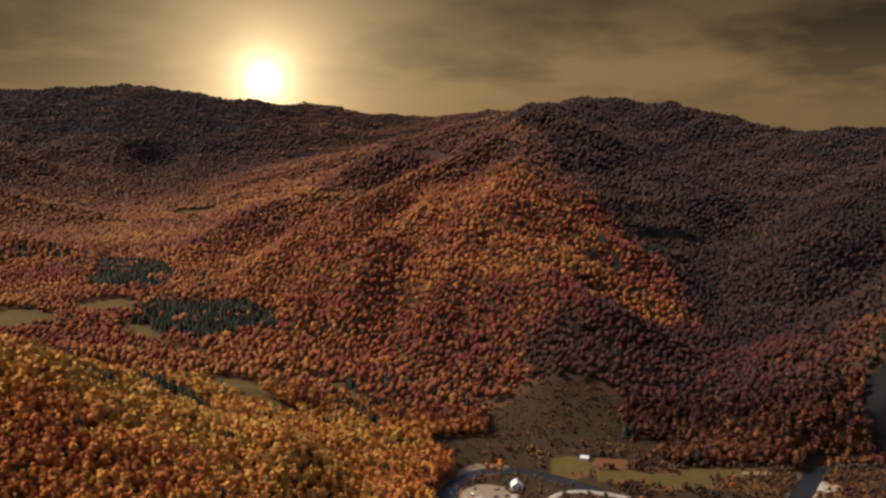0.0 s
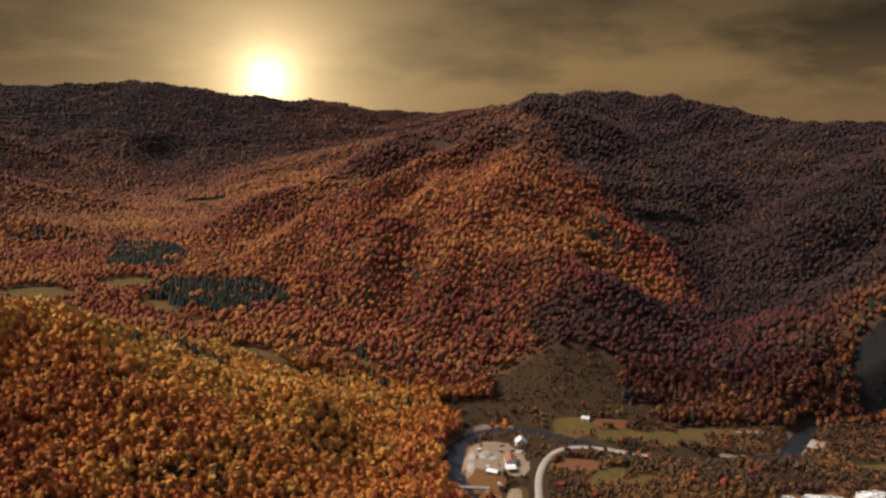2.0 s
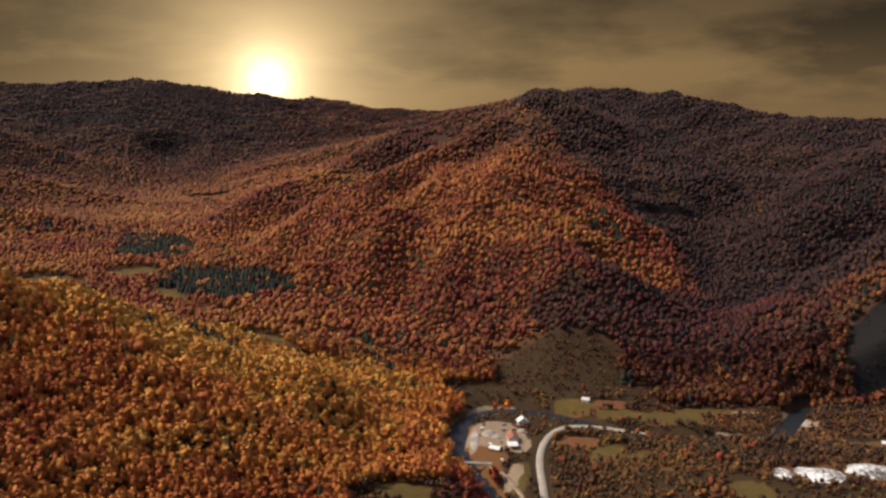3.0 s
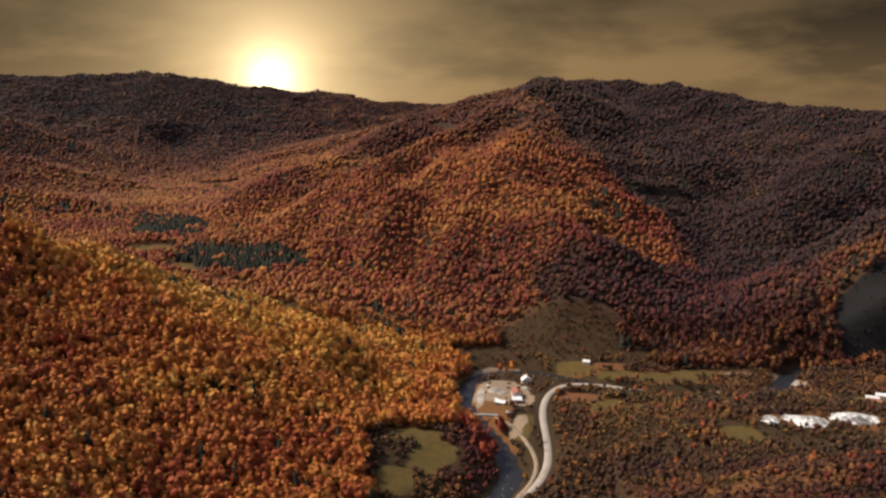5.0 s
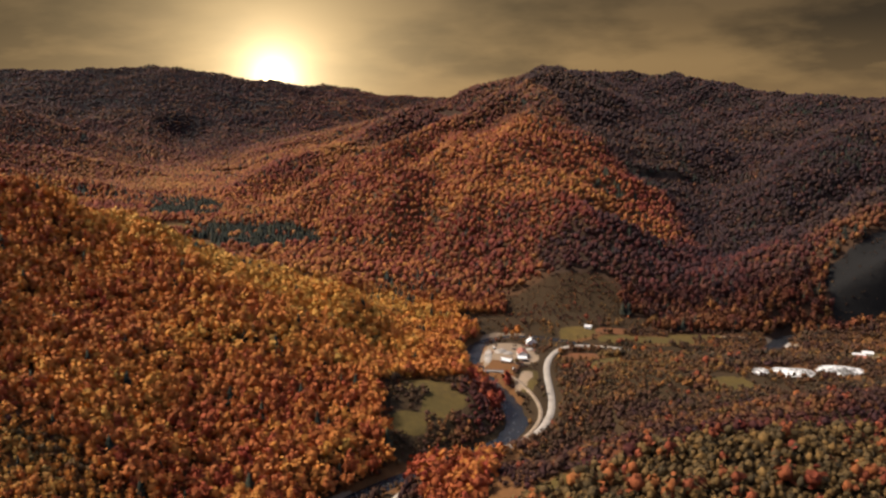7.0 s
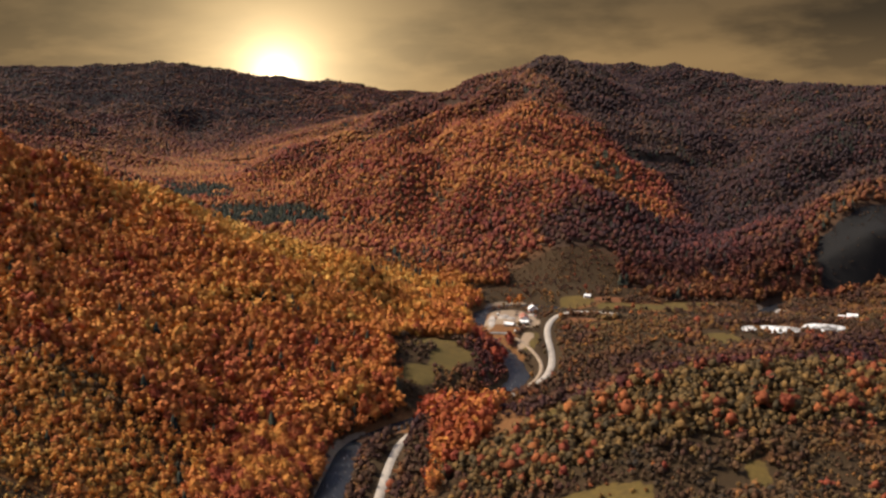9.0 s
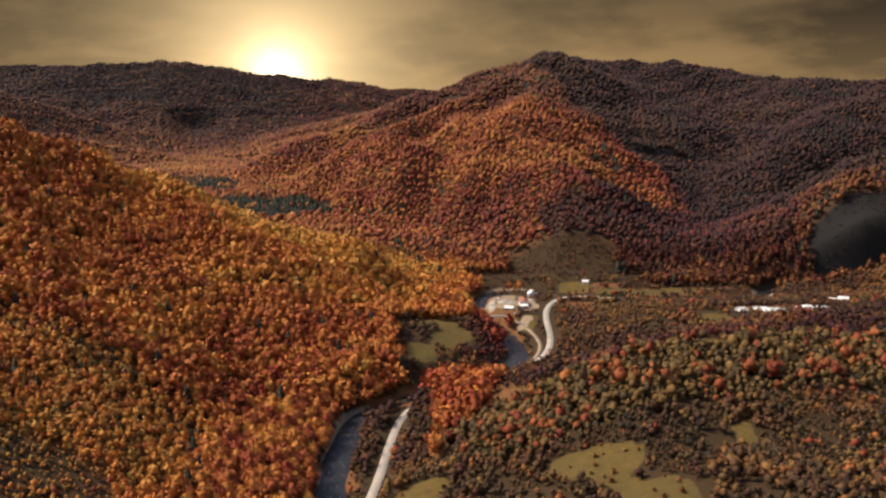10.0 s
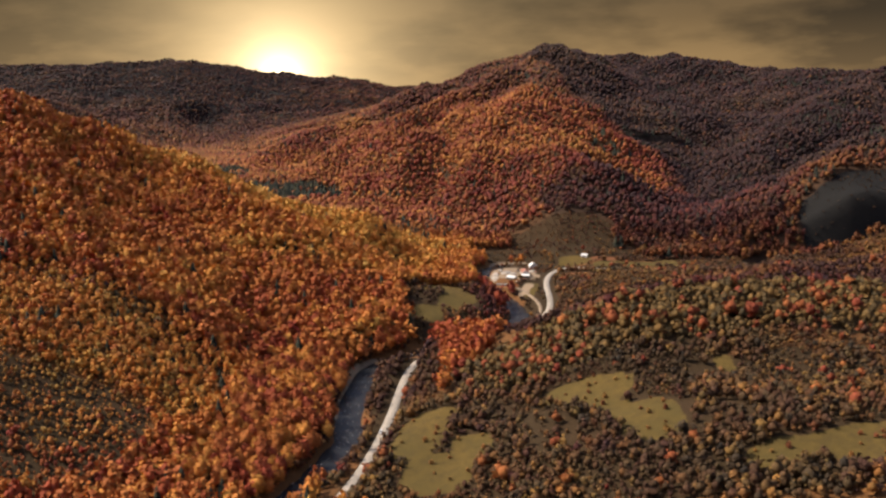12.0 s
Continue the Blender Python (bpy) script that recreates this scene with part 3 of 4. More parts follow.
def plant(name, shapes, x, y, size, tone, darkening, mat, label, category="trees", width=1.0, smooth=False):
    """Many plants as one object: each takes one of the shapes, turned and scaled by chance."""
    V, F, T, B, n = [], [], [], [], 0
    z = ground_z(x, y)
    pick = rng.integers(0, len(shapes), len(x))
    turn, wide = rng.uniform(0, 6.283, len(x)), rng.uniform(0.82, 1.25, len(x)) * width
    for k, (sv, sf) in enumerate(shapes):
        i = np.nonzero(pick == k)[0]
        if not len(i):
            continue
        c, s = np.cos(turn[i])[:, None], np.sin(turn[i])[:, None]
        w = (size[i] * wide[i])[:, None]
        vx = (sv[None, :, 0] * c - sv[None, :, 1] * s) * w + x[i][:, None]
        vy = (sv[None, :, 0] * s + sv[None, :, 1] * c) * w + y[i][:, None]
        vz = sv[None, :, 2] * size[i][:, None] + z[i][:, None]
        V.append(np.stack([vx, vy, vz], -1).reshape(-1, 3))
        F.append((sf[None] + (np.arange(len(i)) * len(sv))[:, None, None] + n).reshape(-1, 3))
        T.append(np.repeat(tone[i], len(sv)))
        B.append(np.repeat(darkening[i], len(sv)))
        n += len(i) * len(sv)
    ob = raw_mesh(name, np.concatenate(V), np.concatenate(F), mat, [("tone", np.concatenate(T)), ("darkening", np.concatenate(B))], smooth)
    return tagged(ob, label, category, kind="stuff")


def sown(x0, x1, y0, y1, gap, jitter=0.42):
    """Uneven rows of places over a stretch of the plan."""
    gx, gy = np.meshgrid(np.arange(x0, x1, gap), np.arange(y0, y1, gap * 0.9))
    gx = gx + (np.arange(gx.shape[0]) % 2)[:, None] * gap / 2
    x, y = gx.ravel(), gy.ravel()
    return x + rng.uniform(-jitter, jitter, len(x)) * gap, y + rng.uniform(-jitter, jitter, len(y)) * gap


def keep_clear(x, y):
    """How open the plan is: 1 on water, roads, yards and meadows."""
    dr, _ = line_near(RIVER, x, y)
    dk, _ = line_near(ROAD, x, y)
    dt, _ = line_near(TRACK, x, y)
    out = np.maximum.reduce([1 - step(8.0, 10.5, dr), 1 - step(5, 7.5, dk), 1 - step(4, 6, dt)])
    out = np.maximum(out, any_of(x, y, MEADOWS + PLOUGHED + SAND + GRAVEL))
    return out


def species(x, y):
    """Leaf tone by place: gold and olive on some slopes, red on others."""
    t = 0.65 + 0.34 * (fractal(x, y, 150, 101) - 0.5) + 0.20 * (fractal(x, y, 40, 107) - 0.5)
    t = t - 0.18 * blob(x, y, -260, 190, 90, 75) + 0.12 * blob(x, y, -125, 360, 90, 100)
    t = t - 0.15 * blob(x, y, -330, 660, 320, 120) - 0.16 * blob(x, y, 120, 120, 220, 90) + 0.16 * blob(x, y, 130, 245, 130, 34, 10)
    t = t + 0.04 * step(760, 900, y) + 0.07 * blob(x, y, 60, 900, 260, 130) - 0.09 * blob(x, y, -230, 480, 200, 170)
    t = t + 0.30 * blob(x, y, -6, 485, 20, 62, -14) + 0.12 * blob(x, y, 240, 900, 150, 140)
    return t


near_shapes = [crown_shape(38, 0.105, False, False, core=0.84) for _ in range(14)]
mid_shapes = [crown_shape(3, 0.12, False, False, core=1.0) for _ in range(8)]
far_shapes = [tuft_shape() for _ in range(6)]
shrub_shapes = [crown_shape(13, 0.13, False, False, 1.6, 4, 0.9) for _ in range(8)]
firs, small_firs = [conifer_shape(6, 8) for _ in range(3)], [conifer_shape(3, 5) for _ in range(2)]


def shrubby(x, y):
    return any_of(x, y, SCRUB)


def wood(name, shapes, fir_shapes, stretch, gap, size, spread_size, label, keep, width=1.0):
    x, y = sown(*stretch, gap)
    ok = keep(x, y) & (keep_clear(x, y) < 0.35) & (shrubby(x, y) < 0.4) & (any_of(x, y, DARK_SLOPE) < 0.5)
    ok &= (line_near(RIVER, x, y)[0] > 30) | (line_near(ROAD, x, y)[0] > 30) | (x < -95)
    x, y = x[ok], y[ok]
    s = size * (1 + spread_size * rng.uniform(-1, 1, len(x))) * (0.85 + 0.3 * fractal(x, y, 70, 151)) * (1 - 0.38 * blob(x, y, -270, 190, 100, 80))
    t = np.clip(species(x, y) + rng.normal(0, 0.08, len(x)) - 0.10 * (rng.uniform(0, 1, len(x)) < 0.10), 0.33, 0.97)
    b = np.clip(slope_shade(x, y) + rng.normal(0, 0.06, len(x)), 0, 0.95)
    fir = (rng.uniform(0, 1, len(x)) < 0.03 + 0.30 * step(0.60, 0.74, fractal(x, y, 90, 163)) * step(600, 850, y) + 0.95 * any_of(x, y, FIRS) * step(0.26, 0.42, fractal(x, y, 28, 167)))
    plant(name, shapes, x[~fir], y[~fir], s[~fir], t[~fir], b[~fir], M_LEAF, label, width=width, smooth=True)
    plant(name.replace("woods", "firs"), fir_shapes, x[fir], y[fir], s[fir] * 1.08, np.full(fir.sum(), 0.05) + rng.uniform(0, 0.06, fir.sum()), b[fir] * 0.3, M_LEAF, "dark green conifers scattered among autumn woods")


def wedge(x, y):
    """The stretch of valley that the woods are built for."""
    return np.abs(x + 0.045 * (y + 330)) < 0.53 * (y + 330) + 28


def bank(x, y):
    """The wooded bank at the near end, whose trees stand singly."""
    return (x > -166) & (x < -104) & (y > 95) & (y < 300)


wood("near_woods", near_shapes, firs, (-520, 620, 40, 800), 5.7, 12.0, 0.28, "dense orange and russet autumn broadleaf woods", lambda x, y: wedge(x, y) & ~bank(x, y) & ((x < 0.1 * y - 32) | (y > 716)) & (any_of(x, y, YARD) < 0.3))
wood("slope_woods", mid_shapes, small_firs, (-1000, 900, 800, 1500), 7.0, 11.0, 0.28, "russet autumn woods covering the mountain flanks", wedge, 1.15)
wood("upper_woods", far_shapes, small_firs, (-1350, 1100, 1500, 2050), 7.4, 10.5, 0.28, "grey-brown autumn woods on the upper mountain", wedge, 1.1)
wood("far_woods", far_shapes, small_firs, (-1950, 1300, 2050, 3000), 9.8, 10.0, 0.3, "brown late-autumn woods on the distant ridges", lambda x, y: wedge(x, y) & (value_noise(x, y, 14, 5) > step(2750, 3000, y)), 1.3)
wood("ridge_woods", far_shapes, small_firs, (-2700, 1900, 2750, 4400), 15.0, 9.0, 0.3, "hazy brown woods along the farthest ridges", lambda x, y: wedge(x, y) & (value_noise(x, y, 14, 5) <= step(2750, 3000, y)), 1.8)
# shrubs and young growth
x, y = sown(-330, 520, 30, 900, 3.8)
thin = (0.38 + 0.62 * step(0.36, 0.48, fractal(x, y, 34, 171))) * (1 - 0.2 * step(730, 760, y)) * (1 - 0.45 * any_of(x, y, DARK_SLOPE)) + 0.6 * blob(x, y, -270, 150, 110, 100)
thin = thin * (1 - 0.6 * any_of(x, y, YARD)) + 0.4 * blob(x, y, 125, 236, 150, 30, 10)
face = blob(x, y, 125, 232, 170, 32, 10) > 0.4
riverside = line_near(RIVER, x, y)[0]
ok = wedge(x, y) & (keep_clear(x, y) < 0.3 + 0.25 * (rng.uniform(0, 1, len(x)) < 0.2)) & (rng.uniform(0, 1, len(x)) < thin)
ok &= (shrubby(x, y) > 0.35) | ((riverside < 24) & (y < 560)) | (blob(x, y, -275, 190, 105, 80) > 0.3) | ((x > 0.1 * y - 32) & (y < 716)) | (any_of(x, y, DARK_SLOPE) > 0.4)
x, y, face = x[ok], y[ok], face[ok]
red = face & (rng.uniform(0, 1, len(x)) < 0.11)
s = 4.7 * rng.uniform(0.45, 1.5, len(x)) * (0.45 + 1.0 * fractal(x, y, 40, 181))
s = s * (1 + 0.45 * blob(x, y, 130, 238, 150, 30, 10)) * (1 - 0.3 * blob(x, y, -262, 120, 62, 46)) * (1 - 0.5 * step(735, 750, y))
tone = species(x, y) - 0.09 - 0.06 * step(290, 340, y) + 0.10 * blob(x, y, 130, 238, 150, 34, 10) + rng.normal(0, 0.09, len(x)) + 0.4 * (fractal(x, y, 22, 191) - 0.5)
# share of near-black in the shrub colour, less on the near left slope
darkening = np.clip(0.88 + rng.normal(0, 0.12, len(x)) - 0.5 * blob(x, y, -270, 150, 110, 100) + 0.35 * any_of(x, y, DARK_SLOPE) - 0.2 * blob(x, y, 130, 238, 150, 36, 10), 0, 0.9)
darkening = np.clip(darkening + 0.5 * (fractal(x, y, 60, 197) - 0.5), 0, 0.9)
red |= (rng.uniform(0, 1, len(x)) < 0.03) & (fractal(x, y, 50, 199) > 0.5)
# near face of the ridge: olive shrubs with its shade put into their colour
tone = np.where(red, 0.74 + rng.normal(0, 0.06, len(x)), np.where(face, 0.20 + 0.16 * rng.uniform(0, 1, len(x)), tone))
darkening = np.where(red, 0.35, np.where(face, 0.72, darkening))
s = np.where(red, s * 1.2 + 0.9, s)
plant("hillside_shrubs", shrub_shapes, x, y, s, np.clip(tone, 0.27, 0.97), darkening, M_LEAF,
      "low russet and olive shrubs dotting the slopes", "shrubs", 1.4, True)

# ---- single things ----
def box(bm, cx, cy, z0, w, d, h, bevel=0.0):
    made = bmesh.ops.create_cube(bm, size=1.0, matrix=Matrix.LocRotScale((cx, cy, z0 + h / 2), None, (w, d, h)))
    if bevel:
        bmesh.ops.bevel(bm, geom=list({e for v in made["verts"] for e in v.link_edges}), offset=bevel, segments=2, affect="EDGES")
    return bm


def boxed(name, mat, parent, *args, label="", bevel=0.0):
    return part(name, box(bmesh.new(), *args, bevel), mat, parent, label)


def rod(bm, a, b, r0, r1, sides=8):
    a, b = Vector(a), Vector(b)
    q = (b - a).to_track_quat("Z", "Y")
    bmesh.ops.create_cone(bm, cap_ends=True, segments=sides, radius1=r0, radius2=r1, depth=(b - a).length, matrix=Matrix.LocRotScale((a + b) / 2, q, None))
    return bm


def root(name, x, y, turn=0.0, z=None):
    ob = new(name)
    ob.matrix_world = pose(x, y, float(ground_z(np.array([x]), np.array([y]))[0]) if z is None else z, 0, 0, turn)
    return ob


def gable(bm, w, d, z0, rise, over, thick=0.18):
    """A pitched roof with thickness, ridge along y."""
    a, b = w / 2 + over, d / 2 + over
    slope = rise / (w / 2)
    low = z0 - over * slope
    sec = [(-a, low), (0, z0 + rise), (a, low), (a, low + thick), (0, z0 + rise + thick), (-a, low + thick)]
    front = [bm.verts.new((x, -b, z)) for x, z in sec]
    back = [bm.verts.new((x, b, z)) for x, z in sec]
    for k in range(6):
        bm.faces.new((front[k], front[(k + 1) % 6], back[(k + 1) % 6], back[k]))
    bm.faces.new((front[0], front[5], front[4], front[1]))
    bm.faces.new((front[1], front[4], front[3], front[2]))
    bm.faces.new((back[0], back[1], back[4], back[5]))
    bm.faces.new((back[1], back[2], back[3], back[4]))
    bmesh.ops.recalc_face_normals(bm, faces=bm.faces)
    return bm


def gabled_walls(bm, w, d, h, rise):
    box(bm, 0, 0, -0.8, w, d, h + 0.8)
    for y in (-d / 2, d / 2):
        t = 0.12 if y < 0 else -0.12
        v = [bm.verts.new(p) for p in ((-w / 2, y, h), (w / 2, y, h), (0, y, h + rise), (-w / 2, y + t, h), (w / 2, y + t, h), (0, y + t, h + rise))]
        bm.faces.new((v[0], v[1], v[2])), bm.faces.new((v[3], v[5], v[4]))
        bm.faces.new((v[1], v[4], v[5], v[2])), bm.faces.new((v[0], v[2], v[5], v[3]))
    bmesh.ops.recalc_face_normals(bm, faces=bm.faces)
    return bm


def window(parent, x, y, z, w, h, along="x"):
    """A framed window on a wall that faces -y (along x) or -x / +x (along y)."""
    if along == "x":
        f = boxed("window", M_WOOD, parent, x, y - 0.04, z, w + 0.3, 0.14, h + 0.3)
        boxed("pane", M_DARK, f, x, y - 0.10, z + 0.15, w, 0.06, h)
    else:
        side = 1 if x > 0 else -1
        f = boxed("window", M_WOOD, parent, x + side * 0.04, y, z, 0.14, w + 0.3, h + 0.3)
        boxed("pane", M_DARK, f, x + side * 0.10, y, z + 0.15, 0.06, w, h)


def cottage(name, x, y, turn, w, d, h, rise, wall_mat, roof_mat, label, category, windows=2, chimney=False):
    b = root(name, x, y, turn)
    part("wall", gabled_walls(bmesh.new(), w, d, h, rise), wall_mat, b)
    roof = part("roof", gable(bmesh.new(), w, d, h, rise, 0.5), roof_mat, b)
    for k in range(windows):
        window(b, (k - (windows - 1) / 2) * w / windows, -d / 2, h * 0.42, 0.9, 1.1)
        window(b, w / 2, (k - (windows - 1) / 2) * d / windows, h * 0.42, 0.9, 1.1, "y")
    boxed("door", M_WOOD, b, -w / 2 - 0.05, d * 0.2, 0, 0.12, 1.0, 2.05)
    if chimney:
        boxed("chimney", M_CONCRETE, roof, w * 0.18, d * 0.2, h + rise * 0.4, 0.7, 0.7, rise * 0.6 + 0.9)
    return tagged(b, label, category)


cottage("farmhouse", 38, 664, 8, 9, 8, 3.4, 3.4, M_WHITE, M_TIN, "small white farmhouse with a pale gabled roof in the sandy yard", "house", 2, True)
cottage("sawmill_hall", 27.5, 622, 4, 8, 15, 4.4, 2.4, M_WHITE, M_ROOF, "white-walled hall with a rusty red roof beside the yard", "building", 3)
cottage("field_barn", 100, 719, 75, 4, 6.5, 2.4, 1.6, M_WHITE, M_TIN, "small pale barn alone on the far meadow", "barn", 1)
cottage("tin_shed", 13, 599, 62, 6, 9, 2.2, 1.5, M_WOOD, M_TIN, "low wooden shed with a pale tin roof", "shed", 1)
cottage("farm_shed", 326, 596, 70, 5, 10, 2.6, 1.4, M_CONCRETE, M_TIN, "long pale-roofed farm shed by the gravel lot", "shed", 2)
cottage("farm_shed", 338, 606, 70, 5, 9, 2.6, 1.4, M_WHITE, M_TIN, "long pale-roofed farm shed by the gravel lot", "shed", 2)
cottage("red_shed", 322, 583, 62, 5, 9, 2.6, 1.4, M_WOOD, M_ROOF, "small shed with a rusty red roof", "shed", 1)

# open lean-to in front of the hall: posts and a white mono-pitch roof
lean = root("lean_to", 27, 605, 4)
for px in (-3.6, 0, 3.6):
    for py in (-4.5, 4.5):
        boxed("post", M_WOOD, lean, px, py, -0.8, 0.25, 0.25, 4.2)
boxed("roof", M_TIN, lean, 0, 0, 3.4, 8.6, 10.6, 0.18)
boxed("back_wall", M_WHITE, lean, 0, 4.8, -0.8, 7.6, 0.2, 4.2)
tagged(lean, "open timber lean-to with a white metal roof", "shelter")

# bridge over the river
bridge = root("road_bridge", -7, 571, -4, 0.4)
boxed("deck", M_CONCRETE, bridge, 0, 0, -0.5, 34, 4.4, 0.5, bevel=0.04)
for side in (-2.1, 2.1):
    boxed("girder", M_STEEL, bridge, 0, side * 0.8, -1.1, 33, 0.35, 0.6)
    rail = boxed("railing", M_STEEL, bridge, 0, side, 0.95, 34, 0.08, 0.1)
    for k in range(12):
        boxed("post", M_STEEL, rail, -16.5 + 3 * k, side, 0, 0.08, 0.08, 0.95)
for px in (-15.5, 15.5):
    boxed("abutment", M_CONCRETE, bridge, px, 0, -7, 2.4, 5.2, 6.4)
boxed("pier", M_CONCRETE, bridge, 0, 0, -9.5, 1.0, 3.6, 8.9)
tagged(bridge, "narrow concrete bridge with steel railings across the river", "bridge")


def car(name, x, y, turn, paint, label, z=None):
    c = root(name, x, y, turn, z)
    bm = bmesh.new()
    box(bm, 0, 0, 0.35, 1.75, 4.3, 0.62, 0.16)
    body = part("body", bm, paint, c)
    bm = bmesh.new()
    cab = bmesh.ops.create_cube(bm, size=1.0, matrix=Matrix.LocRotScale((0, -0.25, 1.18), None, (1.55, 2.3, 0.52)))["verts"]
    for v in cab:
        if v.co.z > 1.2:
            v.co.x *= 0.82
            v.co.y = -0.25 + (v.co.y + 0.25) * 0.66
    part("cabin", bm, M_DARK, body, "dark tinted windows")
    boxed("roof", paint, body, 0, -0.25, 1.43, 1.22, 1.45, 0.06, bevel=0.02)
    for wx in (-0.85, 0.85):
        for wy in (-1.35, 1.35):
            part("wheel", rod(bmesh.new(), (wx - 0.1, wy, 0.32), (wx + 0.1, wy, 0.32), 0.32, 0.32, 14), M_TYRE, c)
    return tagged(c, label, "car")


car("car", -74.2, 181, 4, M_CAR, "white car driving along the pale valley road", -10.95)
car("parked_car", 21, 646, 70, M_CAR_RED, "dark car parked in the sandy yard")
car("parked_car", 30, 648, 95, M_CAR_RED, "dark car parked in the sandy yard")
car("parked_car", 18, 575, 30, M_CAR, "white car parked beside the bridge lane")
car("car", -98, 48, 20, M_CAR, "white car driving along the pale valley road", -13.1)


def mound(name, cx, cy, rx, ry, height, mat, label, category, seed):
    """A low uneven heap that follows the ground."""
    n, m = 40, 12
    ang, rad = np.linspace(0, 2 * np.pi, n, endpoint=False), np.linspace(0, 1, m)
    A, R = np.meshgrid(ang, rad)
    edge = 0.72 + 0.5 * fractal(np.cos(A) * 30 + cx, np.sin(A) * 30 + cy, 16, seed)
    x, y = cx + np.cos(A) * R * edge * rx, cy + np.sin(A) * R * edge * ry
    z = ground_z(x, y) + height * (1 - R ** 3) * (0.45 + 1.1 * fractal(x, y, 5, seed + 3)) - 0.6 * step(0.9, 1.0, R)
    i = np.arange(n * m).reshape(m, n)
    j = np.roll(i, -1, 1)
    f = np.stack([i[:-1], j[:-1], j[1:], i[1:]], -1).reshape(-1, 4)
    return tagged(raw_mesh(name, np.stack([x, y, z], -1).reshape(-1, 3), f, mat), label, category)


for k, (cx, cy, rx, ry) in enumerate(((212, 506, 8, 11), (237, 505, 19, 16), (278, 514, 20, 16))):
    mound("gravel_field", cx, cy, rx, ry, 1.2, M_GRAVEL, "bright patch of open pale gravel on the valley terrace", "gravel", 200 + 7 * k)
for k, (cx, cy, rx, ry, h) in enumerate(((8, 640, 7, 9, 1.6), (15, 632, 5, 6, 1.3), (36, 648, 4, 5, 1.0))):
    mound("sand_heap", cx, cy, rx, ry, h, M_STONE, "low heap of pinkish sand in the yard", "sand", 300 + 5 * k)
mound("river_bar", 292, 692, 6, 26, 0.8, M_STONE, "pale gravel bar beside the far river bend", "gravel", 350)
mound("river_bar", -4, 628, 4, 24, 0.9, M_STONE, "pale sandy bar along the river bank", "sand", 360)

# stacked logs in the yard
for lx, ly, turn in ((22, 660, 15), (4, 662, 80), (31, 634, 5), (46, 676, 50), (18, 618, 100)):
    pile = root("log_pile", lx, ly, turn)
    for row in range(3):
        for k in range(4 - row):
            part("log", rod(bmesh.new(), (-2.2, (k - (3 - row) / 2) * 0.46, 0.24 + row * 0.4), (2.2, (k - (3 - row) / 2) * 0.46, 0.24 + row * 0.4), 0.24, 0.2, 7), M_WOOD, pile)
    tagged(pile, "stack of weathered cut logs on the sandy yard", "logs", "log piles in the yard")

# crates and machines about the yard
for k, (bx, by, turn, w, d, h) in enumerate(((2, 650, 20, 2.2, 3.4, 1.6), (34, 656, 70, 2.4, 5.0, 2.2), (40, 640, 10, 2.0, 2.6, 1.4), (9, 612, 40, 2.4, 3.0, 1.5), (24, 590, 80, 2.4, 6.0, 2.4), (0, 636, 5, 1.8, 2.2, 1.2))):
    c = root("storage_box", bx, by, turn)
    boxed("body", M_WOOD if k % 2 else M_STEEL, c, 0, 0, -0.2, w, d, h, bevel=0.05)
    boxed("lid", M_TIN if k % 3 == 0 else M_ROOF, c, 0, 0, h - 0.2, w + 0.2, d + 0.2, 0.12)
    tagged(c, "weathered storage box standing in the sandy yard", "box", "boxes in the yard")

# boulders in the river
line = smooth_line(RIVER[8:22], 3.0)
stones_v, stones_f, n = [], [], 0
for k in range(520):
    c = line[rng.integers(0, len(line))] + np.array((rng.normal(0, 4.2), rng.normal(0, 4.2), -0.05))
    r = rng.uniform(0.15, 0.6)
    stones_v.append(ICO_V * r * rng.uniform(0.7, 1.25, (12, 1)) * (1, 1, 0.6) + c)
    stones_f.append(ICO_F + n)
    n += 12
tagged(raw_mesh("river_stones", np.concatenate(stones_v), np.concatenate(stones_f), M_STONE), "scattered pale boulders in the shallow river", "stones", kind="stuff")


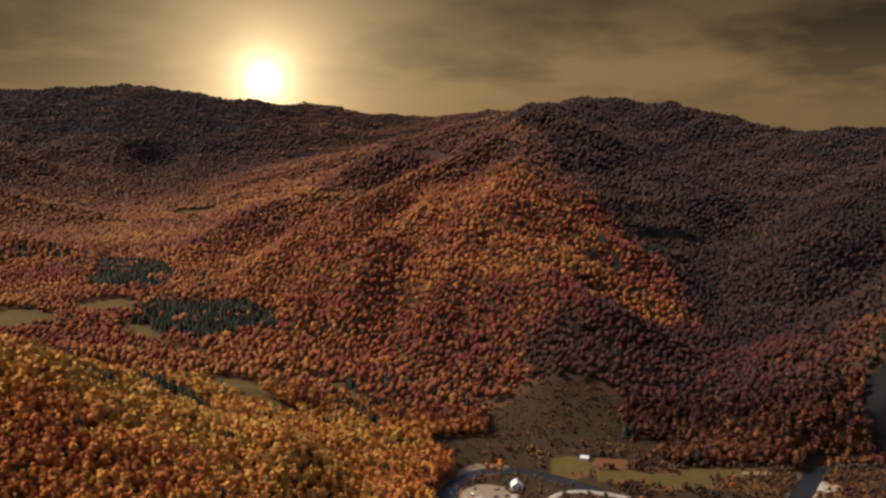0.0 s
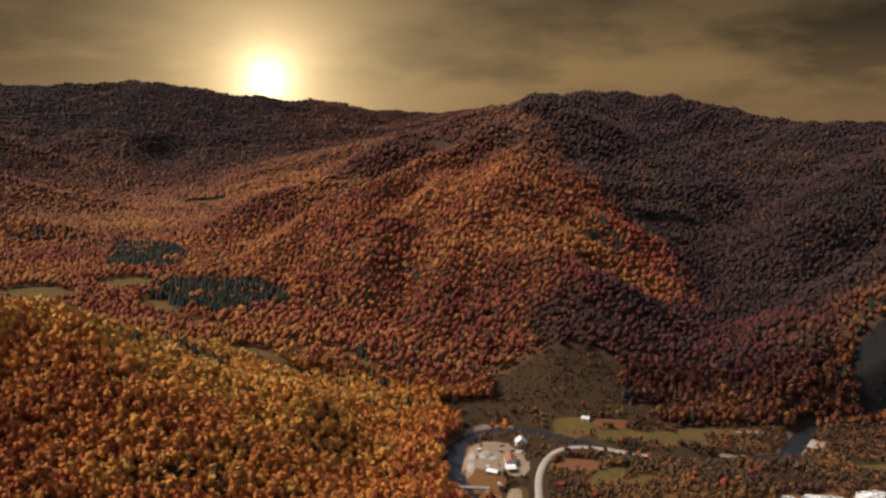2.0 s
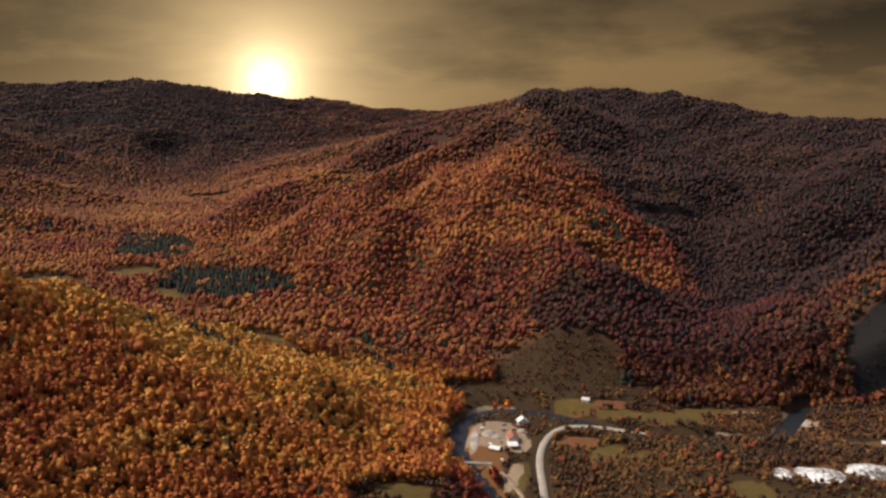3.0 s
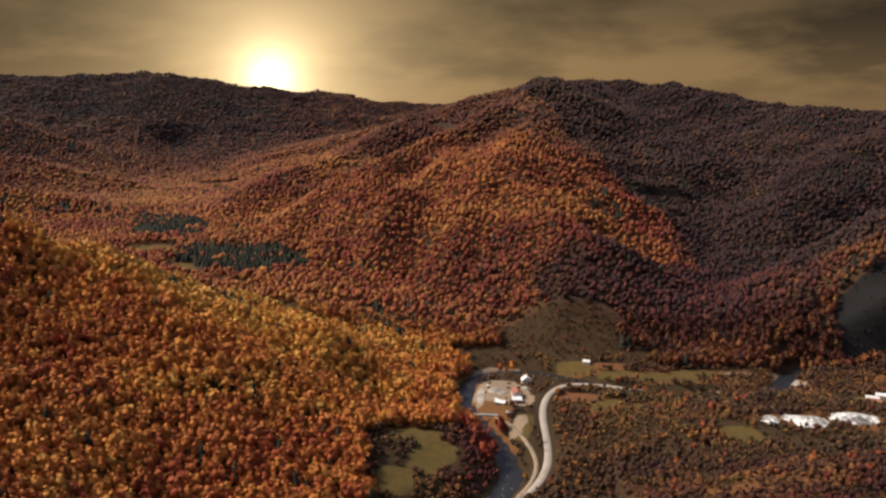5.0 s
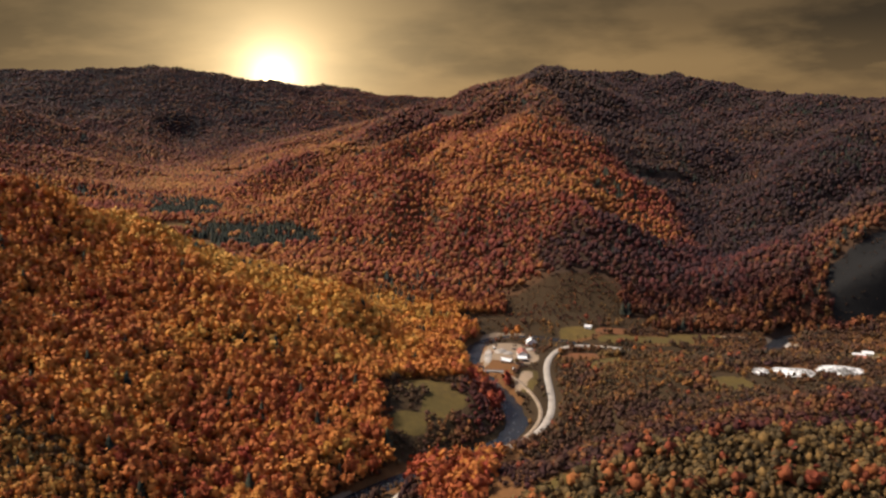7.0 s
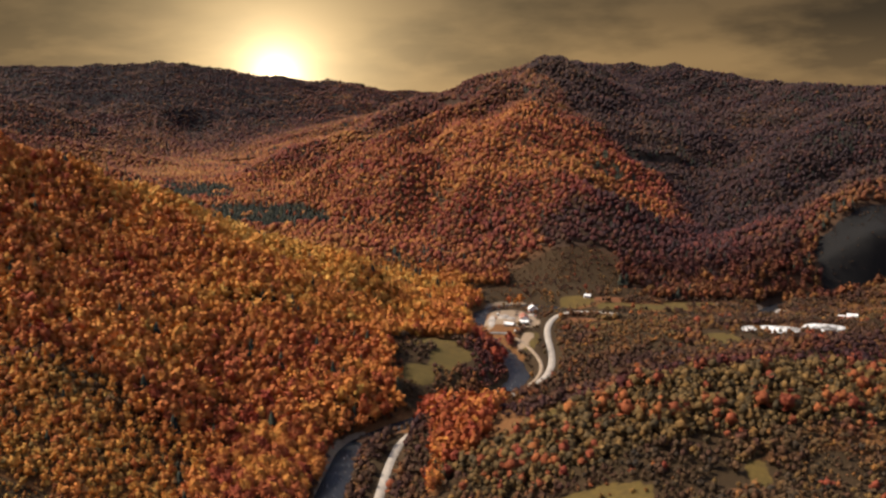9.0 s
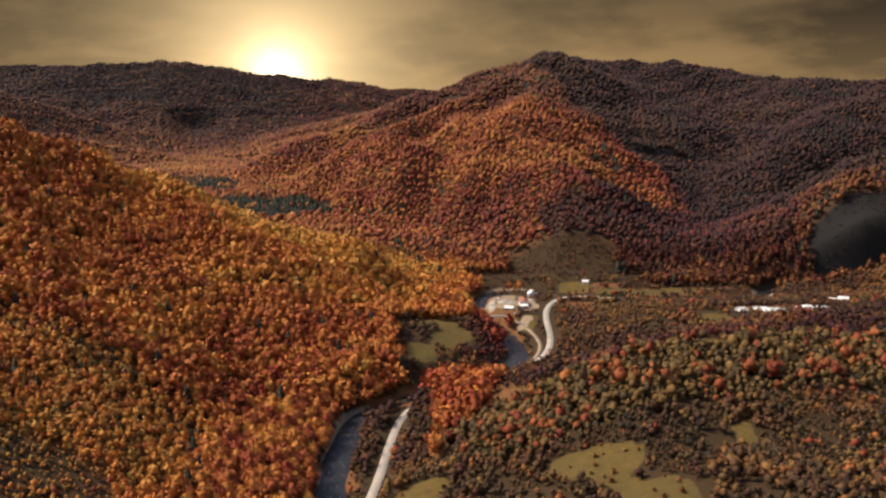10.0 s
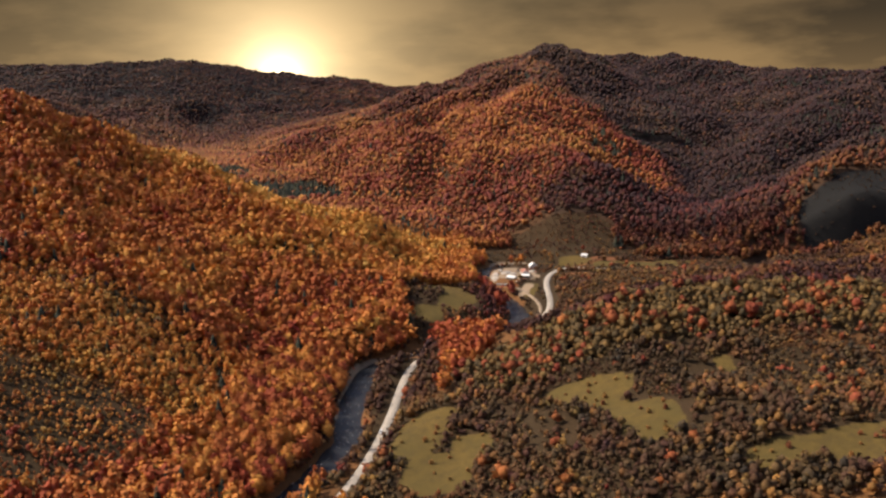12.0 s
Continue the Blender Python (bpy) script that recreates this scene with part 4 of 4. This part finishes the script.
# single trees on the near river bank, and single bushes on the near meadows
def single_tree(height, leafy):
    t = new("autumn_tree")
    k = rng.integers(0, 1000)
    part("trunk", rod(bmesh.new(), (0, 0, -0.8), (0.1, 0.05, height * 0.62), height * 0.020, height * 0.008, 7), M_BARK, t)
    for a in range(3):
        d = a * 2.1 + rng.uniform(-0.4, 0.4)
        part("limb", rod(bmesh.new(), (0, 0, height * (0.30 + 0.08 * a)), (math.cos(d) * height * 0.16, math.sin(d) * height * 0.16, height * (0.52 + 0.08 * a)), height * 0.010, height * 0.004, 5), M_BARK, t)
    v, f = crown_shape(150, 0.06, True, False, 1.4, 8, 0.9)
    crown = raw_mesh("crown", v * height * np.array((1.05, 1.05, 1.0)), f, leafy, smooth=True)
    crown.parent = t
    return tagged(t, "autumn broadleaf tree in orange leaf on the river bank", "tree", "trees on the river bank")


def single_bush(height):
    t = new("meadow_bush")
    for a in range(3):
        d = a * 2.1
        part("stem", rod(bmesh.new(), (0, 0, -0.3), (math.cos(d) * height * 0.2, math.sin(d) * height * 0.2, height * 0.5), height * 0.02, height * 0.01, 5), M_BARK, t)
    v, f = crown_shape(60, 0.10, True, False, 1.6, 6, 0.8)
    crown = raw_mesh("foliage", v * height * np.array((1.6, 1.6, 1.0)) - np.array((0, 0, height * 0.18)), f, M_BUSH, smooth=True)
    crown.parent = t
    return tagged(t, "rounded russet bush standing on the open meadow", "bush", "bushes on the meadows")


def stand(models, x, y):
    z = ground_z(x, y)
    for k in range(len(x)):
        m = pose(x[k], y[k], z[k], 0, 0, rng.uniform(0, 360))
        src = models[k % len(models)]
        if k < len(models):
            src.matrix_world = m
        else:
            copy_thing(src, m)


x, y = sown(-166, -104, 95, 300, 6.6)
ok = bank(x, y) & (keep_clear(x, y) < 0.35) & (shrubby(x, y) < 0.4)
stand([single_tree(h, M_LEAF_THING) for h in (11, 13, 10, 14, 12, 9)], x[ok][:299], y[ok][:299])
x, y = sown(-70, 200, 55, 180, 7.5)
ok = (any_of(x, y, MEADOWS[3:11]) > 0.3) & (rng.uniform(0, 1, len(x)) < 0.30) & (line_near(ROAD, x, y)[0] > 8)
stand([single_bush(h) for h in (2.2, 3.2, 1.6, 2.7)], x[ok][:120], y[ok][:120])
